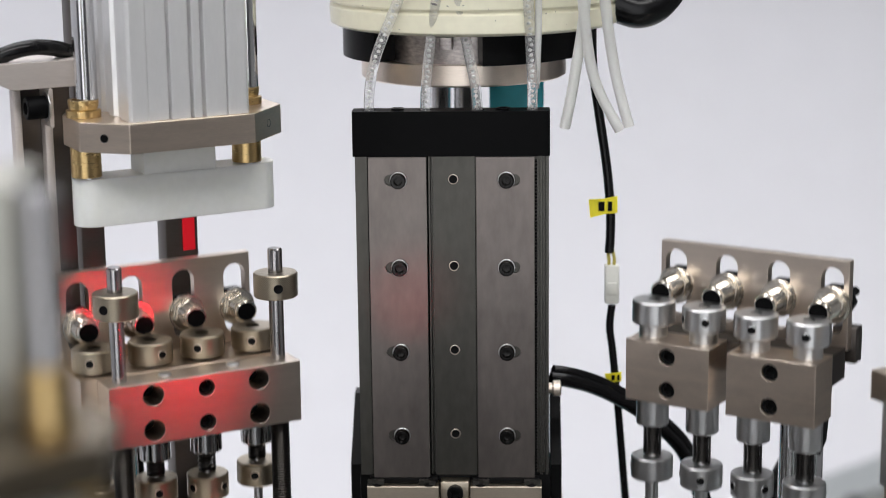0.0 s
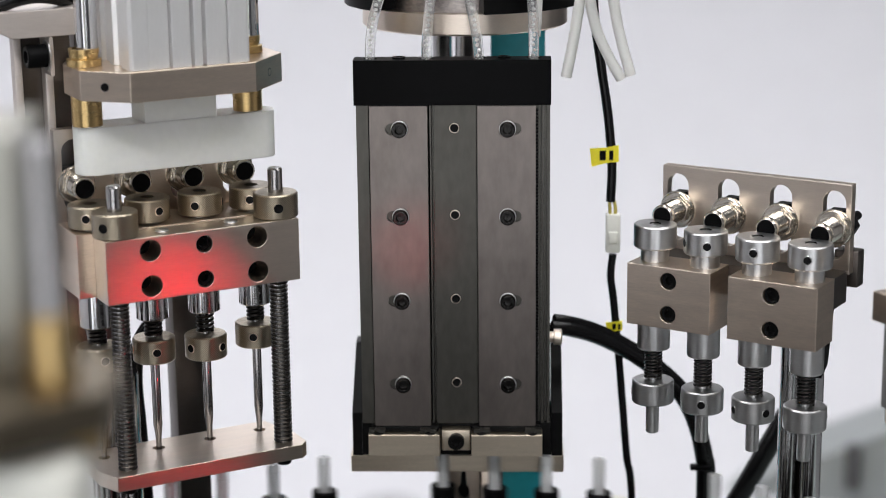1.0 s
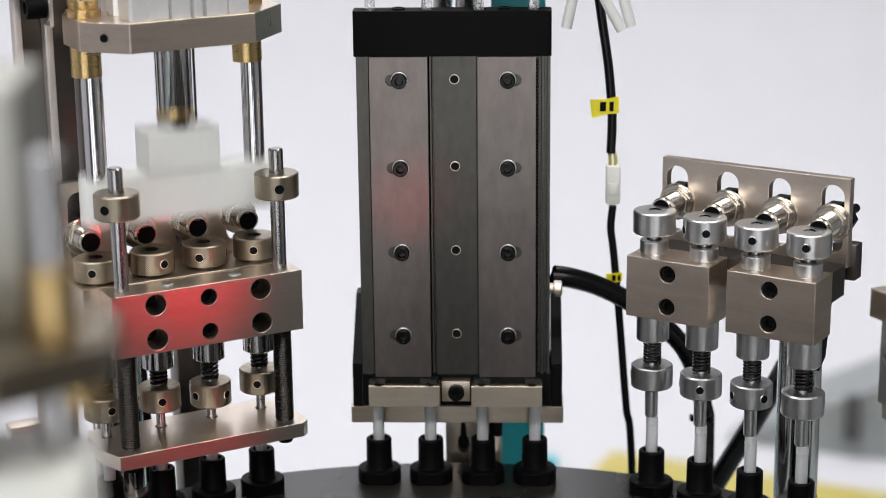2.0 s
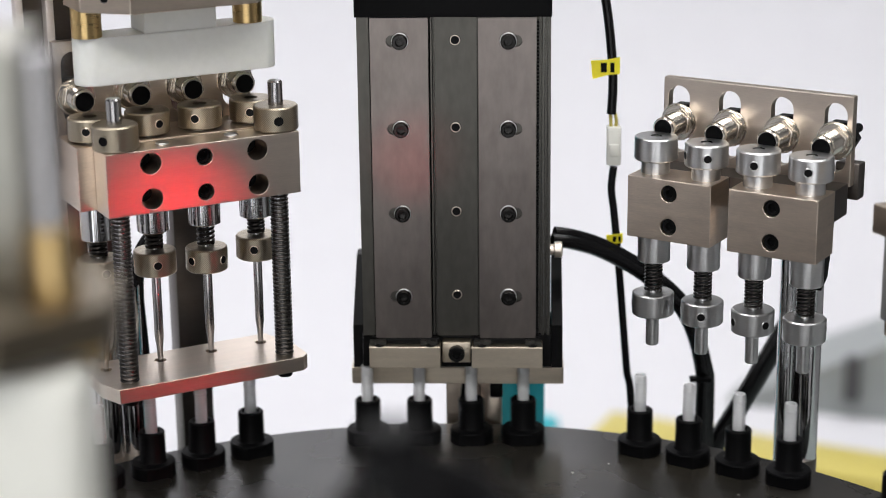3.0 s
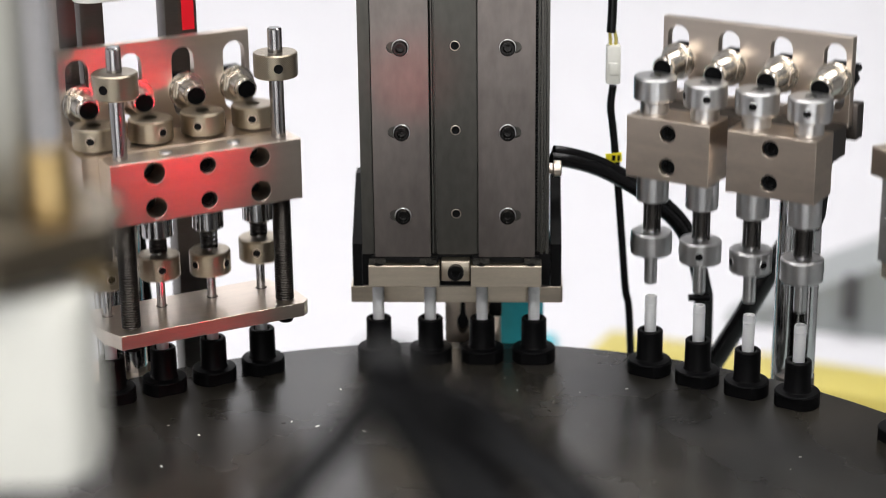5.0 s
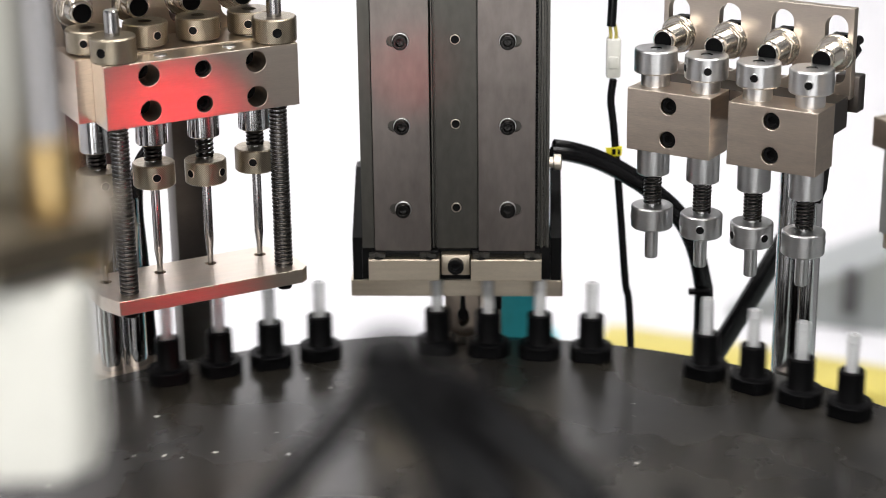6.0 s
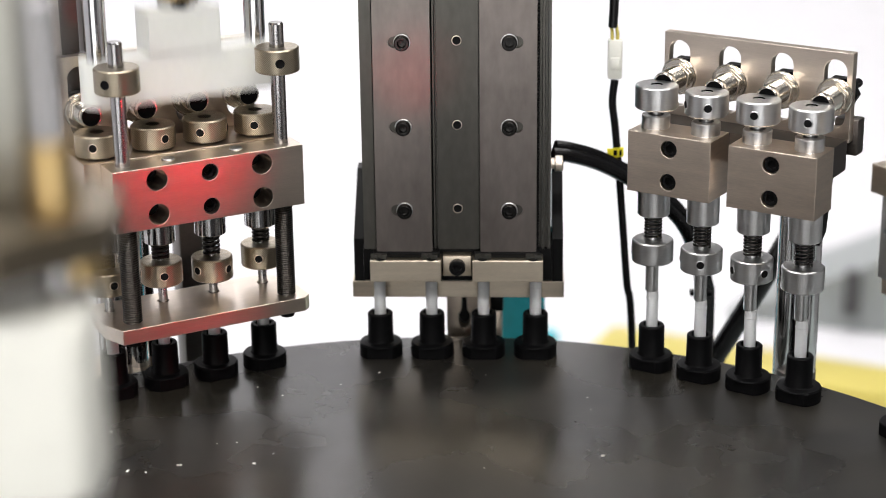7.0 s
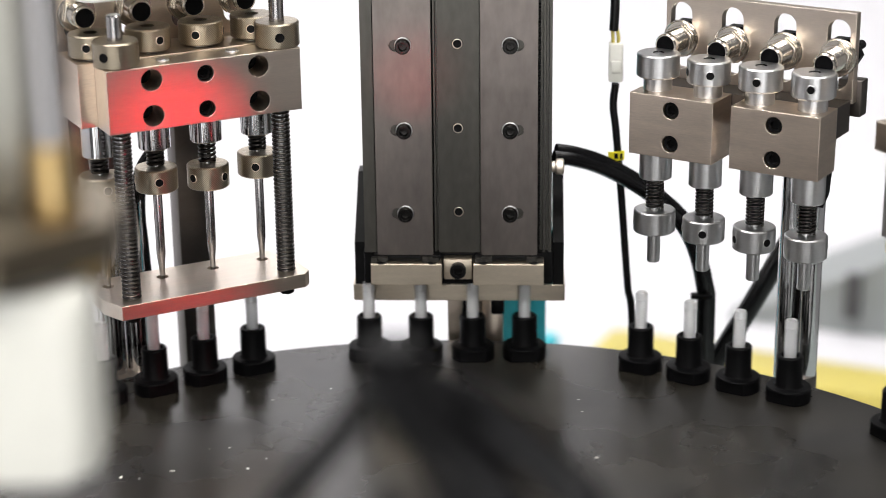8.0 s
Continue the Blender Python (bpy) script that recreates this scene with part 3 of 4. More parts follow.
tagged(part("paint_chip", bm, dark_metal, pan, "small dark chips in the paint"), kind="stuff")

# hoses into the head block
for name, pts in (("a", [(-30.9, -4.2, 186), (-30.6, -4.2, 200), (-27.5, -4.2, 214), (-20, -6, 232), (-12, -16, 252)]), ("b", [(-9.6, -4.2, 186), (-9.2, -4.2, 200), (-7.5, -3, 216), (-4.8, -8, 234), (-3, -18, 254)]),
                  ("c", [(10.6, -4.2, 186), (9.8, -4.2, 200), (6.8, -3, 216), (3.6, -8, 234), (3, -18, 254)]), ("d", [(31.0, -4.2, 186), (31.2, -4.2, 200), (30.6, -3, 216), (29.6, -10, 234), (28, -18, 254)])):
    hose = thing("feed_hose", station(0), "clear plastic feed hose full of small pale beads", "hose", "feed hoses")
    bm = BM()
    sweep(bm, pts, 2.0, 14)
    part("hose", bm, hose_clear, hose)
    ps = [Vector(p) for p in pts]
    bm = BM()
    for i in range(34):
        s = i / 33 * (len(ps) - 1.001)
        k = int(s)
        t = s - k
        a, b, c, d = ps[max(k - 1, 0)], ps[k], ps[k + 1], ps[min(k + 2, len(ps) - 1)]
        p = 0.5 * (2 * b + (c - a) * t + (2 * a - 5 * b + 4 * c - d) * t * t + (3 * b - a - 3 * c + d) * t ** 3)
        bmesh.ops.create_icosphere(bm, subdivisions=1, radius=0.72 * MM, matrix=Matrix.Translation((p + Vector((0.3 * math.sin(i * 2.3), 0.2, 0))) * MM))
    tagged(part("beads", bm, nylon, hose, "small pale beads"), kind="stuff")
for pts in ([(48, -22, 268), (51, -16, 240), (47, -11, 206), (43.4, -8, 186)], [(47, -26, 268), (49.5, -20, 236), (54, -12, 206), (64, -8, 185.0)], [(56, -24, 268), (57.5, -18, 238), (62, -10, 208), (67.6, -7, 186.4)], [(33, -20, 262), (33.6, -8, 235), (33.2, -2, 212), (32.6, 2, 200)]):
    hose = thing("spare_hose", station(0), "milky plastic hose hanging with an open end", "hose", "spare hoses")
    bm = BM()
    sweep(bm, pts, 2.05 if pts[0][0] > 40 else 1.3, 14)
    part("hose", bm, hose_milky, hose)
duct = thing("corrugated_hose", station(0), "thick black corrugated hose beside the feeder bowl", "hose")
bm = BM()
sweep(bm, [(64, 36, 229), (74, 36, 226), (83, 38, 231), (92, 40, 248), (98, 44, 280)], 7.5, 20)
part("hose", bm, cable_black, duct)

# cables on the right of the module
cable = thing("sensor_cable", station(0), "thin black sensor cable with yellow tags and a white plug", "cable")
bm = BM()
sweep(bm, [(55, 30, 226), (55.2, 30, 206), (58, 30, 185), (61, 30, 165), (62.6, 30, 148), (62.8, 30, 138), (62.4, 30, 129)], 1.9, 12)
part("upper_lead", bm, cable_black, cable)
bm = BM()
sweep(bm, [(63.6, 30, 107), (62.8, 30, 98), (64, 30, 88), (66.2, 30, 66), (67.8, 30, 48), (70.2, 30, 20), (72.8, 30, -4), (78, 30, -138)], 1.6, 12)
part("lower_lead", bm, cable_black, cable)
for dx in (-0.7, 0.9):
    bm = BM()
    sweep(bm, [(62.5 + dx, 30, 131), (63.2 + dx * 1.4, 30, 126), (63 + dx, 29.5, 121)], 0.7, 8)
    part("wire", bm, yellow, cable, "thin yellow wire")
bm = BM()
box(bm, 60.6, 66.4, 27.4, 32.6, 108, 124, 0.8)
box(bm, 61.6, 65.4, 26.8, 33.2, 112, 117, 0.4)
part("plug", bm, white_plastic, cable, "white plastic plug")
for w, x0, x1, k in ((148, 54.6, 65.4, 1.0), (77, 61.6, 67.6, 0.6)):
    bm = BM()
    prism(bm, [(x0, w - 4.2 * k), (x0 + 6 * k, w - 2.6 * k), (x1, w - 2.2 * k), (x1, w + 4.6 * k), (x0 + 6 * k, w + 3.6 * k), (x0 - 0.8, w + 3.2 * k)], 27.2, 27.9, FRONT)
    tag = part("tag", bm, tag_yellow, cable, "yellow cable tag")
    for i, (bx, bw) in enumerate(((x0 + 3.2 * k, 2.4 * k), (x0 + 7.0 * k, 1.6 * k))):
        bm = BM()
        box(bm, bx, bx + bw, 26.9, 27.15, w - 1.4 * k, w + 2.4 * k)
        part("mark", bm, black_plastic, tag, "black printed mark")
loom = thing("cable_loom", station(0), "glossy black cable loom curving from the module down behind the dial", "cable")
for i, (dy, dz) in enumerate(((0, 0), (2.5, 2.3), (4, -2))):
    bm = BM()
    sweep(bm, [(38.5 + i, 12 + dy, 81.5 + dz), (46, 14 + dy, 80 + dz), (56, 18 + dy, 76 + dz), (67, 22 + dy, 69.5 + dz), (81 + i, 28 + dy, 58 + dz), (94.0 + 1.3 * i, 32 + dy, 43 + dz), (101.5 + 1.6 * i, 36 + dy, 20 + dz), (103 + 1.8 * i, 40 + dy, -8), (103 + 1.8 * i, 42 + dy, -138)], 2.8 - 0.3 * i, 12)
    part("cable", bm, cable_black, loom)
bm = BM()
box(bm, 97, 106, 32, 36, 13, 15, 0.4)
part("cable_tie", bm, black_plastic, loom)
strap = thing("cable_chain", station(0), "flat black cable strap slanting down behind the dial", "cable")
bm = BM()
sweep(bm, [(146, 54, 44), (135, 51, 23.6), (123, 50, 1), (110.7, 50, -21.5), (98, 50, -46), (70, 50, -138)], 5.6, 12, 0.7)
part("strap", bm, cable_black, strap)

# ---- pieces shared by the two press stations ----


def collar_profile(r, z0, z1, bore):
    return [(bore, z0), (r - 0.5, z0), (r, z0 + 0.5), (r, z1 - 0.5), (r - 0.5, z1), (bore, z1)]


def set_holes(parent, x, z, r, angles, rim=steel):
    """Set-screw sockets round a collar: black discs on the surface paint the holes' shade."""
    for a in angles:
        m = mm(x, 0, z) @ Matrix.Rotation(radians(a), 4, "Z") @ mm(0, -r + 0.1, 0) @ Matrix.Rotation(radians(90), 4, "X")
        bm = BM()
        lathe(bm, [(0, 0.22), (1.5, 0.22)], seg=20, m=m)
        hole = part("socket", bm, black_steel, parent, "black disc for the shade inside a set screw socket")
        bm = BM()
        lathe(bm, [(1.45, 0.18), (1.6, 0.3), (1.85, 0.0)], seg=20, m=m)
        part("chamfer", bm, rim, hole, "bright countersunk rim")


def sensor(parent, x, w, tip, back):
    """A threaded barrel sensor with nut and washer, looking to the front."""
    bm = BM()
    m = to_front(x, w, back)
    length = back - tip
    prof = [(0, -9), (4.1, -9), (4.1, 0)]
    z = 0.0
    while z < length - 3:
        prof += [(4.45, z), (4.2, z + 0.35)]
        z += 0.7
    prof += [(4.35, length - 2.6), (4.35, length - 0.5), (3.9, length), (3.6, length)]
    lathe(bm, prof, seg=32, m=m)
    s = part("sensor", bm, sensor_plating, parent, "nickel plated threaded barrel sensor")
    bm = BM()
    lathe(bm, [(3.6, length + 0.02), (3.5, length - 0.5), (0, length - 0.5)], seg=24, m=m)
    part("lens", bm, black_plastic, s, "black sensor face")
    bm = BM()
    hexagon = [(5.7 * math.cos(radians(60 * k + 20)), 5.7 * math.sin(radians(60 * k + 20))) for k in range(6)]
    prism(bm, hexagon, 1.5, 3.3, m, [loop_round(0, 0, 4.5, 24)])
    bmesh.ops.bevel(bm, geom=[e for e in bm.edges if e.calc_face_angle(0) > 0.6 and e.calc_length() > 0.003], offset=0.0003, segments=2, affect="EDGES", profile=0.5)
    part("nut", bm, sensor_plating, s, "bright hexagon nut")
    bm = BM()
    teeth = [((7.4 if k % 2 else 7.25) * math.cos(radians(k * 7.5)), (7.4 if k % 2 else 7.25) * math.sin(radians(k * 7.5))) for k in range(48)]
    prism(bm, teeth, 0.1, 0.8, m, [loop_round(0, 0, 4.5, 24)])
    lathe(bm, [(4.5, 0.82), (6.7, 0.82), (6.9, 1.0), (6.6, 1.4), (4.5, 1.4)], seg=40, m=m)
    part("washer", bm, sensor_plating, s, "toothed bright washer")
    bm = BM()
    prism(bm, loop_round(0, 0, 7.0, 6), -8.2, -4.2, m, [loop_round(0, 0, 4.2, 18)])
    part("rear_nut", bm, black_steel, s, "dark rear nut")
    bm = BM()
    lathe(bm, [(0, -9), (2.0, -9), (1.8, -24), (0, -24)], seg=14, m=m)
    part("lead", bm, cable_black, s)


# ---- press station on the right ----
RIGHT = station(30)
rp = thing("plunger_press", RIGHT, "satin nickel press head with two clamp blocks and four plungers", "press head", "press heads")
for x0, x1, hx in ((-38.4, -4.0, -21.2), (3.2, 38.2, 20.3)):
    bm = BM()
    prism(bm, loop_rect(x0, x1, 75.7, 99.6), -10, 6.5, FRONT, [loop_round(hx, 94.4, 3.3), loop_round(hx, 81.4, 3.3)])
    blk = part("clamp_block", bm, nickel, rp, "satin nickel clamp block")
    for w in (94.4, 81.4):
        cap_screw("screw", blk, hx, w, -5.8, 3.1, 3.2)
bm = BM()
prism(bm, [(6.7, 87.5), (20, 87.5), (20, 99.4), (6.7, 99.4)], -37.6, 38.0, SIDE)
# dark colour paints the shade in the gap between the clamp blocks
part("back_block", bm, dark_metal, rp)
bm = BM()
prism(bm, [(8, 60), (14, 64), (19, 87.3), (8, 87.3)], 30, 34, SIDE)
part("gusset", bm, black_steel, rp)
bm = BM()
xs = (-32, -10.7, 10.7, 32)
prism(bm, loop_rect(-38.4, 38.6, 98.0, 132.2), 20.1, 24, FRONT, [loop_slot(x, 103, 129.4, 4.5) for x in xs])
part("sensor_plate", bm, nickel_plate, rp, "satin nickel sensor plate with four slots")
bm = BM()
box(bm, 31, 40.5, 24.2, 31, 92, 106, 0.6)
part("bracket", bm, dark_metal, rp)
for x in xs:
    sensor(rp, x + 0.3, 115.2, 5.6, 20.1)
RPINS = []
for i, x in enumerate((-31.7, -10.7, 10.3, 31.1)):
    bm = BM()
    lathe(bm, [(3.8, 64.2), (5.9, 64.2), (6.3, 64.6), (6.3, 75.5), (5.9, 75.6), (5.9, 99.5), (5.5, 99.55), (5.5, 104.3), (5.2, 104.6), (3, 104.6)], x, 0, 32)
    part("sleeve", bm, steel, rp, "turned steel sleeve")
    bm = BM()
    lathe(bm, [(0, 29.7), (2.2, 29.7), (2.55, 30.1), (2.55, 41), (1.9, 41), (1.9, 113.3), (0, 113.3)], 0, 0, 24)
    pin = part("plunger", bm, steel, rp, "turned steel plunger")
    pin.matrix_basis = mm(x, 0, 0)
    bm = BM()
    lathe(bm, collar_profile(8.15, 42.4, 51.4, 2), seg=48)
    low = part("lower_collar", bm, steel, pin, "turned steel collar")
    set_holes(low, 0, 46.8, 8.1, ((-62, -150), (22, -75), (-40, 60), (-130, 130))[i])
    bm = BM()
    lathe(bm, collar_profile(8.25, 104.7, 113.7, 2.2), seg=48)
    up = part("upper_collar", bm, steel, pin, "turned steel collar")
    set_holes(up, 0, 109.0, 8.25, ((-120, 150), (28, -46), (12, -120), (14, 120))[i])
    bm = BM()
    helix(bm, 0, 0, 51.9, 67, 3.15, 0.5, 11)
    part("spring", bm, spring_steel, pin, "dark coil spring")
    RPINS.append((pin, x))
# two round columns behind
pair = thing("guide_column", RIGHT, "pair of polished steel guide columns behind the press head", "column")
for x in (8.2, 17.8):
    bm = BM()
    lathe(bm, [(0, -12), (4.2, -12), (4.2, 92), (0, 92)], x, 42, 28)
    part("rod", bm, chrome, pair, "ground steel rod")
bm = BM()
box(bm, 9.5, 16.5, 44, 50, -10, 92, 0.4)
part("web", bm, dark_metal, pair)
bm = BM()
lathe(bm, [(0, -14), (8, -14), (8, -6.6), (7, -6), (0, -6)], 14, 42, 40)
part("foot", bm, dark_metal, pair)

# ---- press station on the left ----
LEFT = station(-30)
lp = thing("plunger_press", LEFT, "satin nickel press head with red glow and four knurled plungers", "press head", "press heads")
bm = BM()
prism(bm, loop_rect(-34.2, 41.3, 73.4, 97.0), -24, -10.8, FRONT, [loop_round(-17.3, w, 4.05) for w in (91.9, 78.6)] + [loop_round(24.4, w, 4.05) for w in (91.9, 78.6)] + [loop_round(3.5, w, 3.2) for w in (91.8, 78.5)])
blk = part("clamp_block", bm, nickel_plate, lp, "satin nickel clamp block with six holes")
# sunk and pure black, so that the big holes read as full of shade
for x, r in ((-17.3, 3.6), (24.4, 3.6), (3.5, 3.0)):
    for w in (91.9, 78.6):
        cap_screw("screw", blk, x, w, -12 if r > 3.3 else -19, r, 1.2 if r > 3.3 else 3, black_plastic)
for x in (-10, 17):
    bm = BM()
    lathe(bm, [(0, 97.6), (1.8, 97.6), (2.4, 97.5), (2.6, 97.0), (0, 97.0)], x, -16.5, 20)
    part("pin_end", bm, steel, blk)
bm = BM()
prism(bm, loop_rect(-40.5, 39.5, 73.6, 97.4), -10.6, 13, FRONT)
part("plunger_block", bm, nickel, lp)
LX = (-31.4, -9.5, 11.4, 32.3)
bm = BM()
prism(bm, loop_rect(-38.6, 38.6, 92, 131.6), 17.5, 21.5, FRONT, [loop_slot(x, 100, 127.6, 4.5) for x in (-31.4, -10.2, 11.0, 32.2)])
part("sensor_plate", bm, nickel_plate, lp, "satin nickel sensor plate with four slots")
bm = BM()
box(bm, -30, 30, 13.2, 17.3, 76, 95, 0.4)
part("spacer", bm, nickel, lp)
for x in LX:
    sensor(lp, x + 0.4, 110.4, 6.6, 17.5)
LPINS = []
for i, x in enumerate(LX):
    bm = BM()
    lathe(bm, [(3.6, 59.6), (5.8, 59.6), (6.2, 60.0), (6.2, 73.4), (6.0, 73.5), (6.0, 97.5), (5.6, 97.8), (3, 97.8)], x, 0, 32)
    part("sleeve", bm, chrome, lp, "polished steel sleeve")
    drop = -1.8 if i == 2 else 0
    bm = BM()
    lathe(bm, [(0, 6.5), (1.0, 6.5), (1.15, 12), (1.75, 17), (1.75, 43), (1.4, 44), (1.4, 105.6), (0, 105.6)], 0, 0, 20)
    pin = part("plunger", bm, rod_steel, lp, "slim ground steel plunger needle")
    pin.matrix_basis = mm(x, 0, 0)
    bm = BM()
    lathe(bm, collar_profile(8.1, 43.0 + drop, 52.2 + drop, 1.5), seg=48, uv=True)
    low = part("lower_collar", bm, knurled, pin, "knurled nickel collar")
    set_holes(low, 0, 47.8 + drop, 8.1, ((0,), (-12, -100), (-66, 30), (-30, 80))[i], nickel)
    bm = BM()
    lathe(bm, collar_profile(8.45, 98.0, 106.5, 2.6), seg=48, uv=True)
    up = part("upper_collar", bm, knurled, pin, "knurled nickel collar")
    set_holes(up, 0, 102.3, 8.45, ((-30,), (12, 100), (-34, 60), (-26, 40))[i], nickel)
    bm = BM()
    helix(bm, 0, 0, 52.7 + drop, 62.5, 3.0, 0.62, 6.5)
    part("spring", bm, spring_steel, pin, "dark coil spring")
    LPINS.append((pin, x))

gp = thing("stripper_plate", LEFT, "satin nickel stripper plate hung on two collared rods", "plate")
bm = BM()
prism(bm, [(-34.2, -24), (40.2, -24), (43.0, -21.2), (43.0, -9), (38, 9), (-36, 9), (-38, 3), (-38, -14)], 29.6, 35.2, FLAT, [loop_round(x, 0, 2.3, 16) for x in LX])
part("plate", bm, nickel_plate, gp)
RODS = (-27.6, 35.5)
for x in RODS:
    bm = BM()
    lathe(bm, [(0, 27), (2.8, 27), (2.8, 143), (2.3, 143.6), (0, 143.6)], x, -16.4, 24)
    rod = part("rod", bm, rod_steel, gp, "ground steel rod")
    bm = BM()
    lathe(bm, collar_profile(8.4, 124.9, 134.3, 2.8), x, -16.4, 48, uv=True)
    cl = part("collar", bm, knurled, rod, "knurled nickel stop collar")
    m = mm(x, -16.4, 129.4) @ Matrix.Rotation(radians(-16 if x > 0 else -50), 4, "Z") @ mm(0, -8.3, 0) @ Matrix.Rotation(radians(90), 4, "X")
    # uncut socket: its inner shade is a black disc
    bm = BM()
    lathe(bm, [(0, 0.13), (1.5, 0.15), (1.7, 0.24), (1.8, 0.0)], seg=20, m=m)
    part("socket", bm, black_steel, cl, "black disc for the shade inside a set screw socket")
    bm = BM()
    lathe(bm, [(0, 26), (2.6, 26), (2.9, 26.5), (2.9, 29.5), (0, 29.5)], x, -16.4, 20)
    part("bolt", bm, black_steel, gp)
COILS = []
bm = BM()
ring(bm, 0, 0, 0, 3.25, 0.42)
coil_proto = part("coil", bm, spring_steel, gp, "dark spring coil")
NCOIL = 42
for x in RODS:
    for i in range(NCOIL):
        o = coil_proto if not COILS else same(coil_proto, gp, mm(0, 0, 0))
        COILS.append((o, x, i))

# white press block with its rods
RAM_AT = LEFT @ mm(3.6, 11, -2.7)
wp = thing("press_ram", RAM_AT, "white nylon press ram on a steel piston rod and guide rods", "press ram")
bm = BM()
prism(bm, loop_rect(-37.6, 41.2, -12, 3, 7, 6), 159.4, 177.2)
part("foot", bm, nylon, wp)
bm = BM()
box(bm, -12.6, 15.6, -12.02, 2.8, 177.0, 193)
part("stem", bm, nylon, wp)
bm = BM()
lathe(bm, [(0, 193), (7.0, 193), (7.2, 193.5), (7.2, 300), (0, 300)], 1.5, -4, 32)
pr = part("piston_rod", bm, chrome, wp, "polished piston rod")
bm = BM()
lathe(bm, [(7.25, 197), (7.35, 197.2), (7.35, 200), (7.25, 200.2)], 1.5, -4, 32)
part("grease_line", bm, brass, pr, "yellowish grease ring")
for x in (-31.6, 31.6):
    bm = BM()
    lathe(bm, [(0, 170), (4.1, 170), (4.1, 330), (0, 330)], x, -7, 24)
    part("guide_rod", bm, chrome, wp, "polished guide rod")

cyl = thing("press_cylinder", LEFT, "aluminium air cylinder on an eight-sided nickel plate", "cylinder")
bm = BM()
prism(bm, [(-21, -22), (27, -22), (44.5, -5), (44.5, 16), (30, 30), (-26, 30), (-35, 12), (-35, -8)], 185.2, 196.0, FLAT,
      [loop_rect(-13, 19.4, -4, 18), loop_round(-29.4, 4, 4.5, 20), loop_round(33.8, 4, 4.5, 20)])
pl = part("plate", bm, nickel, cyl, "eight-sided satin nickel plate")
for x, a in ((-28.2, -45), (36.0, 44)):
    m = mm(x, -14.9 if x < 0 else -12.9, 190.5) @ Matrix.Rotation(radians(a), 4, "Z") @ Matrix.Rotation(radians(90), 4, "X")
    # black disc on the chamfer gives the hole its darkness
    bm = BM()
    lathe(bm, [(0, 0.25), (1.3, 0.25), (1.5, 0.3), (1.6, -0.3)], seg=16, m=m)
    part("tapped_hole", bm, black_steel, pl)
bm = BM()
prism(bm, [(-19, -20), (-13, -20), (-12.6, -19.2), (-5, -19.2), (-4.8, -16.4), (-4.1, -16.4), (-4.0, -20), (3, -20), (3.2, -16), (4.3, -16), (4.5, -20), (7.5, -20), (7.7, -16), (8.9, -16), (9.1, -20), (17.0, -20), (17.1, -18.2), (17.7, -18.2), (17.8, -20), (25, -20), (26, -19),
           (26, -6), (24.6, -5), (24.6, 3), (26, 4), (26, 24), (25, 25), (-19, 25), (-20, 24), (-20, 12), (-18.4, 11), (-18.4, 4), (-20, 3), (-20, -2), (-18.4, -3), (-18.4, -9), (-20, -10), (-20, -19)], 196.1, 300)
part("barrel", bm, alloy, cyl, "clear anodised extruded barrel")
for x in (-29.4, 33.8):
    bm = BM()
    lathe(bm, [(4.2, 174), (5.6, 174), (5.6, 185.1), (4.2, 185.1)], x, 4, 28)
    part("bush", bm, brass, cyl, "brass guide bush")
    bm = BM()
    lathe(bm, [(4.2, 196.1), (6.4, 196.1), (6.4, 198.6), (5.2, 199), (5.6, 201), (5.6, 202.4), (4.2, 202.4)], x, 4, 28)
    part("bush_flange", bm, brass, cyl, "brass guide bush flange")

# posts and bracket behind the left press
fr = thing("upright_stand", LEFT, "satin nickel upright frame behind the press", "frame")
for x0, x1, y0, y1, lo, hi, mt in ((13.5, 27.0, 42, 52, -138, 300, dark_metal), (-21.0, -11.5, 42, 52, -138, 300, dark_metal), (-49.4, -46.4, 25, 30, -138, 205.5, stand_beige), (-38.0, -34.8, 25, 30, -138, 205.5, stand_beige)):
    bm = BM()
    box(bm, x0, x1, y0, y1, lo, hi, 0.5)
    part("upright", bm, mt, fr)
# dark panels stand in for the shaded side faces of the pale uprights
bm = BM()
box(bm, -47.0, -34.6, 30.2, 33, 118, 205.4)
part("shade_panel", bm, dark_metal, fr)
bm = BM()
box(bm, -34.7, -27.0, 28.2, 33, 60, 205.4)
part("shade_panel", bm, dark_metal, fr)
bm = BM()
prism(bm, [(-58, 209), (-52, 205.8), (-24, 205.8), (-24, 215.5), (-58, 215.5)], 16, 58, FRONT)
part("top_plate", bm, stand_beige, fr)
bm = BM()
prism(bm, loop_rect(-38.4, -36.9, 191, 205.6, 0.7, 3), 16, 24.8, FRONT)
cr = part("lug", bm, stand_beige, fr)
bm = BM()
box(bm, -62, -49.5, 24, 32, 26, 36, 0.6)
foot_lug = part("lug", bm, nickel, fr)
cap_screw("screw", foot_lug, -52.2, 28.4, 24, 2.7, 3.0)
m = mm(-38.4, 19, 198.5) @ Matrix.Rotation(radians(-90), 4, "Y")
bm = BM()
lathe(bm, [(0, 0.8), (4.3, 0.8), (4.3, 7.6), (3.9, 8.2), (2.4, 8.2), (2.2, 5), (0, 4.8)], seg=24, m=m)
part("screw", bm, black_plastic, cr, "black socket head cap screw")
bm = BM()
lathe(bm, [(2, 0.02), (5.6, 0.02), (5.6, 0.75), (2, 0.75)], seg=28, m=m)
part("washer", bm, steel, cr, "bright steel washer")
# red light reflected by the post, put in as an emitting strip
bm = BM()
box(bm, 20.5, 25.4, 41.2, 41.9, 133, 146)
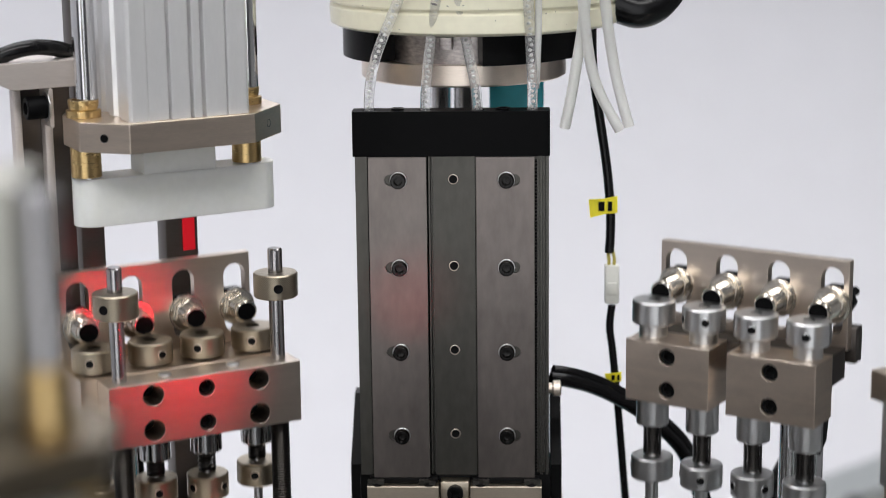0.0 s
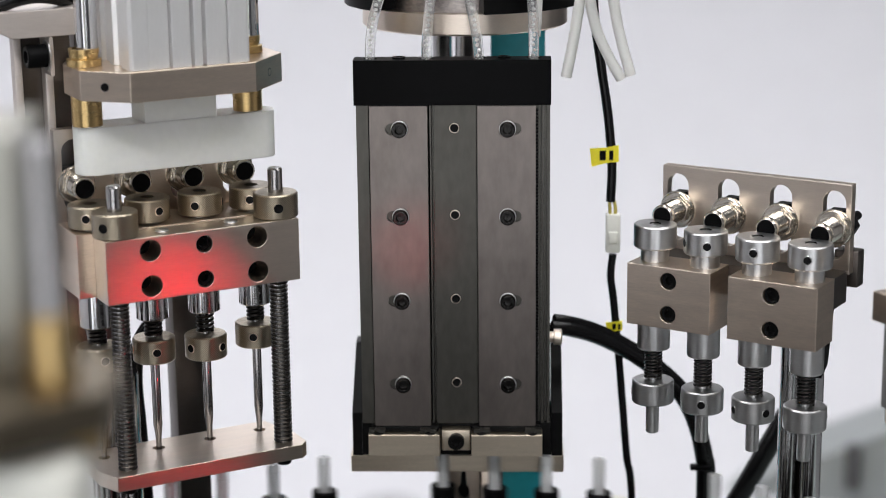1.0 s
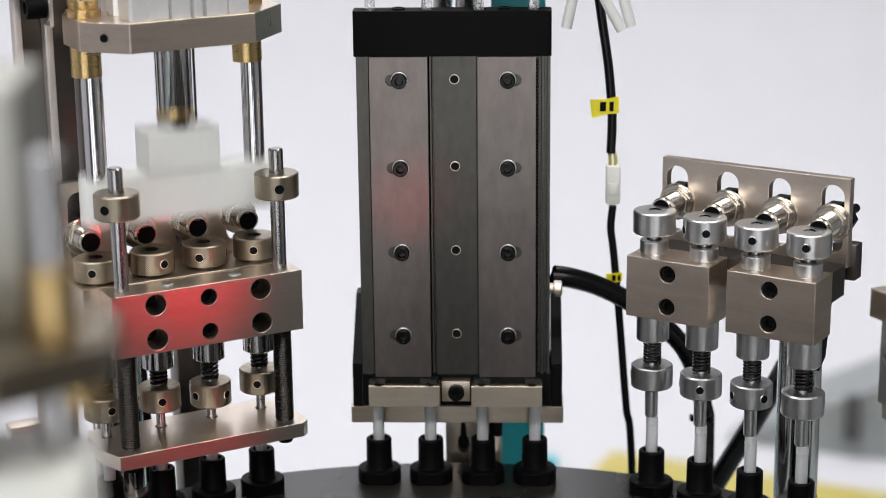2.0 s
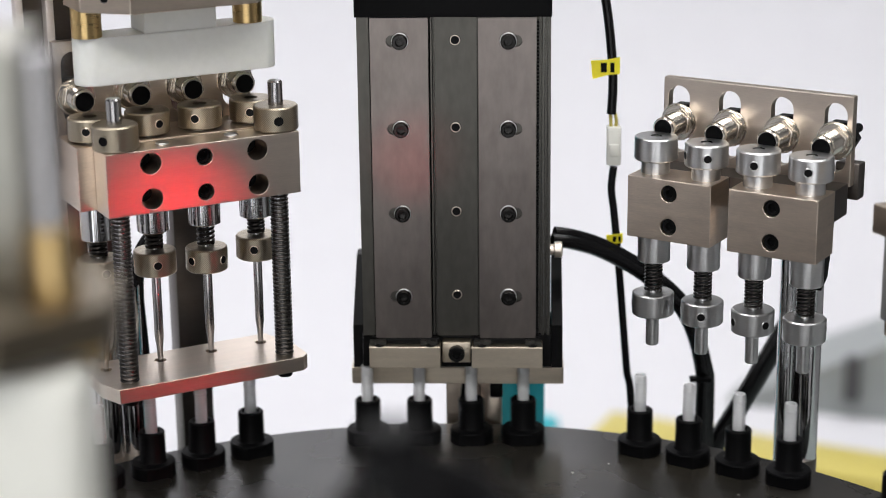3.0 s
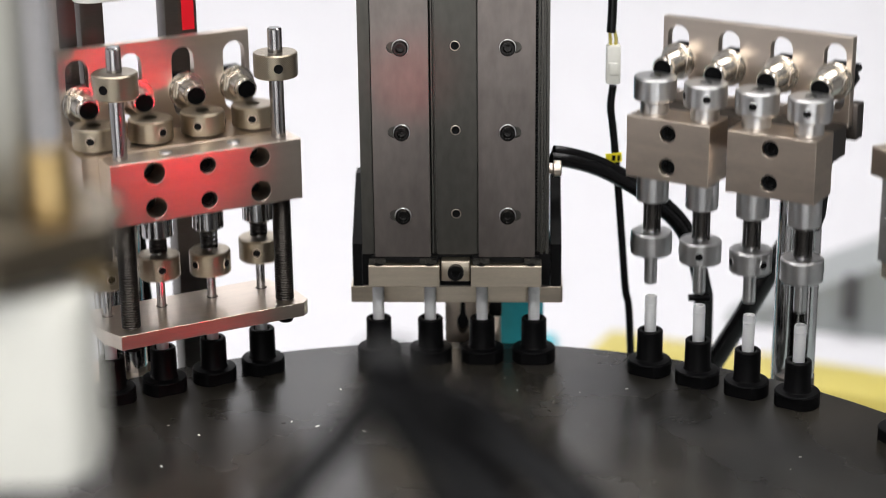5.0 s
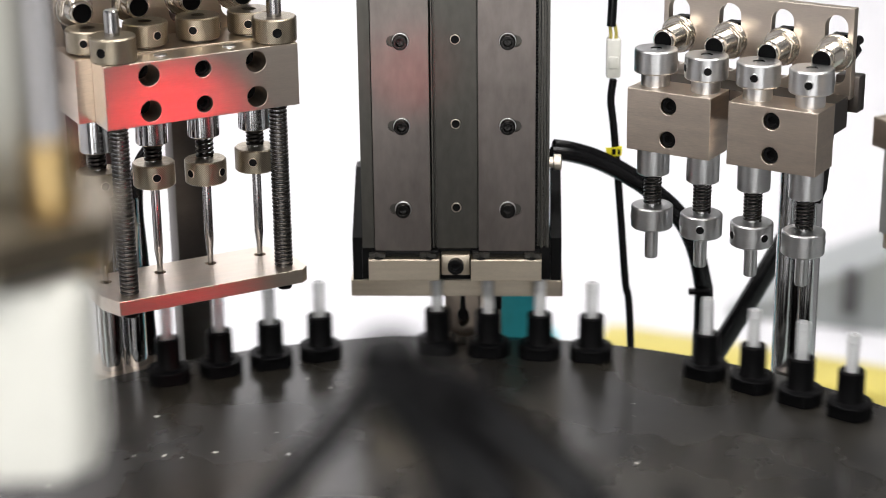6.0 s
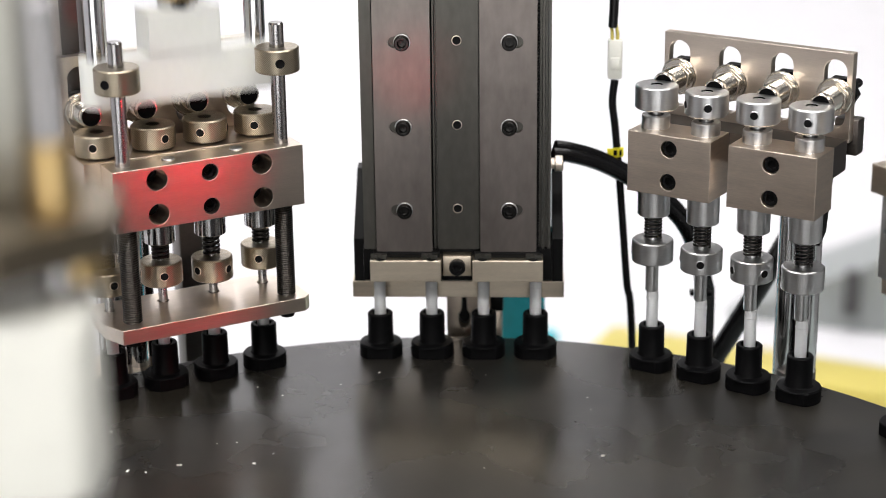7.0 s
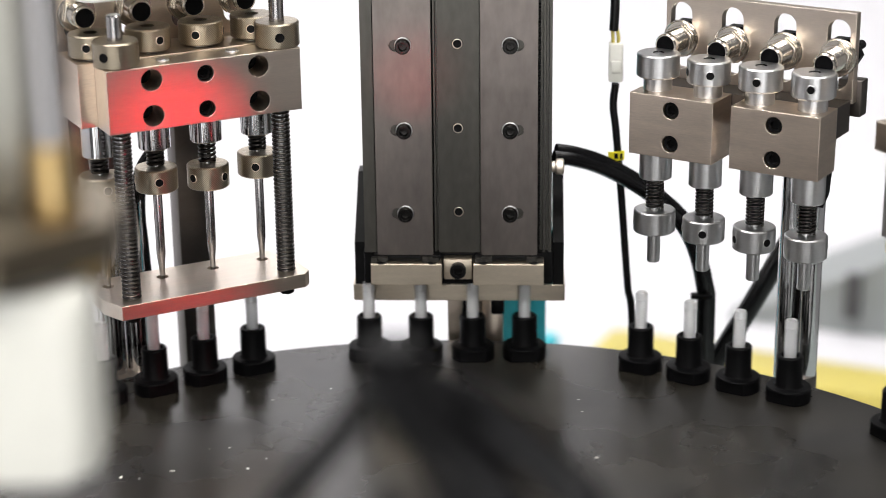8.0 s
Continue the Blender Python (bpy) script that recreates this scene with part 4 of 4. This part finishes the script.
part("red_reflection", bm, glow_red, fr, "red glow reflected on the post, drawn as a glowing strip")
fc = thing("guide_column", LEFT, "polished steel guide column behind the press", "column")
for x in (-22.5, -12.5):
    bm = BM()
    lathe(bm, [(0, -12), (4.8, -12), (4.8, 70), (0, 70)], x, 27, 28)
    part("rod", bm, chrome, fc)
bm = BM()
lathe(bm, [(0, -14), (15, -14), (15, -0.5), (0, -0.5)], -17.5, 30, 32)
part("foot", bm, nickel, fc)
lc = thing("air_line", LEFT, "black air line running to the press frame", "cable")
bm = BM()
sweep(bm, [(-24, 32, 216), (-32, 24, 219), (-42, 21, 220.5), (-52, 22, 218.5), (-62, 25, 213), (-84, 32, 196)], 3.0, 12)
part("line", bm, cable_black, lc)

vl = thing("drop_line", LEFT, "black air line hanging behind the press", "cable")
bm = BM()
sweep(bm, [(2, 26, 92), (-4, 33, 80), (-6, 35, 64), (-5.5, 34, 40), (-4, 34, -10), (-4, 34, -138)], 3.0, 12)
part("line", bm, cable_black, vl)

# ---- next station to the right, only its edge shows ----
EDGE = station(60)
ep = thing("plunger_press", EDGE, "satin nickel press head at the next station", "press head", "press heads")
bm = BM()
box(bm, -34.5, 34, -20, 10, 96.5, 107, 0.5)
part("clamp_block", bm, nickel, ep)
bm = BM()
prism(bm, loop_rect(-30.0, 30, 66, 96.3), -18, 6, FRONT, [loop_round(-26.6, 90, 1.6, 14), loop_round(-26.6, 83, 1.6, 14)])
part("carrier", bm, steel, ep)
bm = BM()
box(bm, -29, 28, -17, 5, 60, 65.8, 0.4)
part("lower_plate", bm, nickel, ep)
for x in (-25, -8, 9, 26):
    bm = BM()
    lathe(bm, [(0, 36), (2, 36), (2.2, 36.5), (2.2, 59.8), (0, 59.8)], x, 0, 20)
    part("plunger", bm, steel, ep)
# ---- blurred press close to the lens ----
NEAR = pose(-0.0655, -0.190, 0.0, 0, 0, 4)
np_ = thing("press_cylinder", NEAR, "dark bronzed plate with brass bush and steel rods", "cylinder")
bm = BM()
prism(bm, [(-80.9, -20), (-3, -20), (15.6, -4), (15.6, 12), (5, 24), (-80.9, 24)], 184.6, 192.2, FLAT, [loop_round(5, 0, 4.4, 24)])
part("plate", bm, bronzed, np_, "satin bronzed plate")
bm = BM()
lathe(bm, [(3.6, 192.3), (4.9, 192.3), (4.9, 206), (3.6, 206)], 5, 0, 28)
part("bush", bm, brass, np_, "brass guide bush")
bm = BM()
lathe(bm, [(3.6, 178.5), (5.6, 178.5), (5.6, 184.5), (3.6, 184.5)], 8, 4, 28)
part("lower_bush", bm, brass, np_, "brass guide bush")
bm = BM()
box(bm, -60, 0, 5.5, 34, 192.4, 238, 1.0)
part("barrel", bm, dull_nickel, np_, "dull nickel barrel")
bm = BM()
box(bm, -110, -81, -10, 20, -139.9, 230, 2)
part("column", bm, nickel, np_)
nr = thing("press_ram", NEAR, "white nylon press ram on polished guide rods", "press ram")
bm = BM()
prism(bm, loop_rect(-80, 11, -14, 12, 5, 6), 144, 181, FLAT)
bmesh.ops.bevel(bm, geom=[e for e in bm.edges if abs(e.verts[0].co.z - e.verts[1].co.z) < 1e-6], offset=0.003, segments=3, affect="EDGES", profile=0.5)
part("foot", bm, near_nylon, nr)
bm = BM()
lathe(bm, [(0, 178), (3.5, 178), (3.5, 238), (0, 239)], 5, 0, 24)
part("guide_rod", bm, rod_steel, nr)

arm = thing("gripper_arm", pose(0, 0, 0), "black forked gripper arm with hanging leads and nickel caps", "arm")
LEADS = (([(3, -240, 186), (2.4, -236, 180), (-1, -235, 174), (-5.4, -235, 168), (-11, -236, 162), (-17, -238, 155), (-24, -244, 140)], 2.6),
         ([(5, -240, 184), (6, -237, 178), (8.5, -236, 171), (11.5, -236, 164), (14.5, -237, 155), (17, -242, 138)], 3.3),
         ([(8, -242, 180), (12.5, -238, 177.5), (18, -236, 174), (24, -236, 169), (31, -237, 163), (37, -239, 157), (44, -244, 140)], 4.2),
         ([(4, -246, 184), (10, -244, 174), (18, -243, 166), (25, -244, 156), (28, -246, 138)], 4.4))
for pts, r in LEADS:
    bm = BM()
    sweep(bm, pts, r, 14)
    part("lead", bm, cable_black, arm)
bm = BM()
lathe(bm, [(0, 0), (5.2, 0), (5.6, 0.6), (5.6, 8.5), (4.4, 10.5), (0, 10.5)], 4.6, -241, 24, mm(0, 0, 177))
part("tip", bm, black_plastic, arm, "black plastic tip")
for x in (4.5, 51, 72.5):
    bm = BM()
    lathe(bm, [(0, 132), (4.4, 132), (4.6, 132.4), (4.6, 157), (4.2, 157.6), (0, 157.6)], x, -246, 24)
    cap = part("cap", bm, nickel_plate, arm, "satin nickel cap")
    bm = BM()
    lathe(bm, [(0, 157.7), (1.9, 157.7), (1.9, 162.5), (1.4, 163), (0, 163)], x, -246, 16)
    part("screw", bm, black_steel, cap, "black screw head")
bm = BM()
box(bm, -30, 80, -256, -236, 112, 140, 3)
part("body", bm, black_plastic, arm)

mast = thing("slide_mast", pose(0, 0, 0), "black steel slide mast for the gripper arm", "mast")
bm = BM()
box(bm, -4, 34, -272, -256.05, -139.9, 112, 1)
part("mast", bm, black_steel, mast)

# red sensor that lights the press from the front, below the view
for at, turn_z in (((0.138, -0.048), 48), ((-0.035, -0.118), -2)):
    sb = thing("red_light_sensor", pose(*at, 0.0, 0, 0, turn_z) @ mm(0, -8, 0), "small black sensor with a glowing red lens on a stalk", "sensor", "red light sensors")
    bm = BM()
    lathe(bm, [(0, 0.2), (10, 0.2), (10, 3), (3, 4), (3, 27), (0, 27)], seg=24)
    part("stalk", bm, black_steel, sb)
    bm = BM()
    box(bm, -7, 7, -8, 5, 27, 45, 1.2)
    part("housing", bm, black_plastic, sb)
    bm = BM()
    box(bm, -5, 5, 5.1, 6, 31, 41, 0.3)
    part("lens", bm, glow_red, sb, "glowing red lens")

# ---- blurred things on the deck behind the dial ----
rail = thing("yellow_rail", pose(0.21, 0.975, -0.33, 0, 0, -23), "yellow painted rail lying on the backdrop sheet", "rail")
bm = BM()
box(bm, -125, 240, -30, 30, 0.1, 12, 2)
part("rail", bm, yellow, rail)
bm = BM()
box(bm, -125, 240, -36, -30.1, 0.1, 5, 1)
part("flange", bm, yellow, rail)
gbox = thing("control_box", pose(0.40, 1.07, -0.33, 0, 0, -12), "pale grey control box with a dark handle", "box")
bm = BM()
prism(bm, [(-190, 0.1), (250, 0.1), (250, 118), (-20, 88), (-110, 46), (-190, 10)], -30, 60, FRONT)
part("case", bm, pale_enamel, gbox)
bm = BM()
box(bm, -90, -76, -44, -30.2, 22, 62, 3)
part("handle", bm, dark_grey, gbox)


bar = thing("teal_bar", pose(0.060, 1.02, -0.33, 0, 0, -32), "teal painted bar lying behind the dial", "bar")
bm = BM()
box(bm, -60, -8, -14, 14, 0.1, 12, 2)
part("bar", bm, teal, bar)


# ---- what moves: one cycle takes 2.5 s ----
LIFT_L = ((0, 4.5), (0.1, 13), (0.2, 26), (0.3, 34.6), (0.4, 38.9), (1.3, 39.2), (1.4, 30), (1.5, 18.8), (1.6, 2.5), (1.7, 0), (2.4, 0), (2.5, 4.5))
LIFT_R = ((0, 8.0), (0.1, 14.6), (0.2, 16.4), (1.5, 16.3), (1.6, 12.5), (1.7, 5.5), (1.8, 0.4), (1.9, 0), (2.3, 0), (2.4, 0.6), (2.5, 8.0))
RAM = ((0, 0), (1.9, 2), (2.0, 42), (2.1, 50.8), (2.2, 50.8), (2.3, 42), (2.4, 6), (2.5, 0))
INDEX = ((0, 0), (0.4, 0), (0.5, 1.3), (0.6, 3.4), (0.7, 8.0), (0.8, 12.8), (0.9, 19.0), (1.0, 23.6), (1.1, 27.9), (1.2, 29.7), (1.3, 30), (2.5, 30))
NEAR_DROP = ((0, 0), (1.7, 0), (1.9, 11), (2.05, 11), (2.2, 0), (4.2, 0), (4.3, 5.6), (4.4, 10.5), (4.5, 11), (4.6, 4), (4.7, 0), (6.6, 0), (6.7, 4), (6.8, 10.4), (6.9, 11), (7.0, 5.5), (7.1, 0), (8, 0))
ARM = ((0, 0.8), (0.1, 0), (0.6, 0), (1.3, -1), (1.4, 12), (1.5, 27), (1.6, 40), (2.1, 40), (2.2, 19), (2.3, 10), (2.4, -0.5), (2.5, 0.8))

SLIDE = ((0, 0), (1.3, 0), (1.4, 2.6), (1.7, 2.6), (1.85, 0), (2.5, 0))


def phase(t):
    """Time in the machine's cycle; its first turn runs a trace late."""
    return t + 1e-6 - 0.02 * max(0.0, 1 - t / 3)


def cycle(table, t):
    return between(table, phase(t) % 2.5)


def between(table, p):
    for (a, x), (b, y) in zip(table, table[1:]):
        if a <= p <= b:
            return x + (y - x) * (p - a) / (b - a)
    return table[-1][1]


def motions():
    times = [i / 10 for i in range(81)]

    def up(h):
        return mm(0, 0, h)

    def stripper(t):
        return max(0.0, cycle(LIFT_L, t) - 27.8)

    walk(lp, [(t, LEFT @ up(cycle(LIFT_L, t))) for t in times])
    walk(gp, [(t, LEFT @ up(stripper(t))) for t in times])
    walk(rp, [(t, RIGHT @ up(cycle(LIFT_R, t))) for t in times])
    walk(ep, [(t, EDGE @ up(cycle(LIFT_R, t))) for t in times])
    # the stroke at 4.5 s starts a trace late
    walk(wp, [(t, RAM_AT @ up(-cycle(RAM, t - 0.04 if t == 4.5 else t))) for t in times])
    walk(nr, [(t, NEAR @ up(-between(NEAR_DROP, t))) for t in times])
    walk(arm, [(t, up(-cycle(ARM, t))) for t in times])
    walk(slide, [(t, station(0) @ mm(0, -cycle(SLIDE, t), 0)) for t in times])
    for pin, x in RPINS:
        walk(pin, [(t, mm(x, 0, max(0.0, 2.6 - cycle(LIFT_R, t)))) for t in times])
    for pin, x in LPINS:
        walk(pin, [(t, mm(x, 0, -max(0.0, cycle(RAM, t) - 48.9))) for t in times])
    # each spring coil keeps its share of the way between plate and block
    for coil, x, i in COILS:
        rows = []
        for t in times:
            gap = 73.4 + cycle(LIFT_L, t) - stripper(t) - 35.4
            rows.append((t, mm(x, -16.4, 35.9 + (gap - 1.0) * i / (NCOIL - 1))))
        walk(coil, rows)

    def turn(t):
        n = math.floor(phase(t) / 2.5)
        return 30 * n + cycle(INDEX, t)

    steps = [t for t in times if t in (0.0, 8.0) or 0.35 < phase(t) % 2.5 < 1.45]
    walk(dial, [(t, pose(0, 0, 0, 0, 0, turn(t))) for t in steps])
    for tube, m in zip(TUBES, BUSH):
        walk(tube, [(t, pose(0, 0, 0, 0, 0, turn(t)) @ m) for t in steps])


motions()
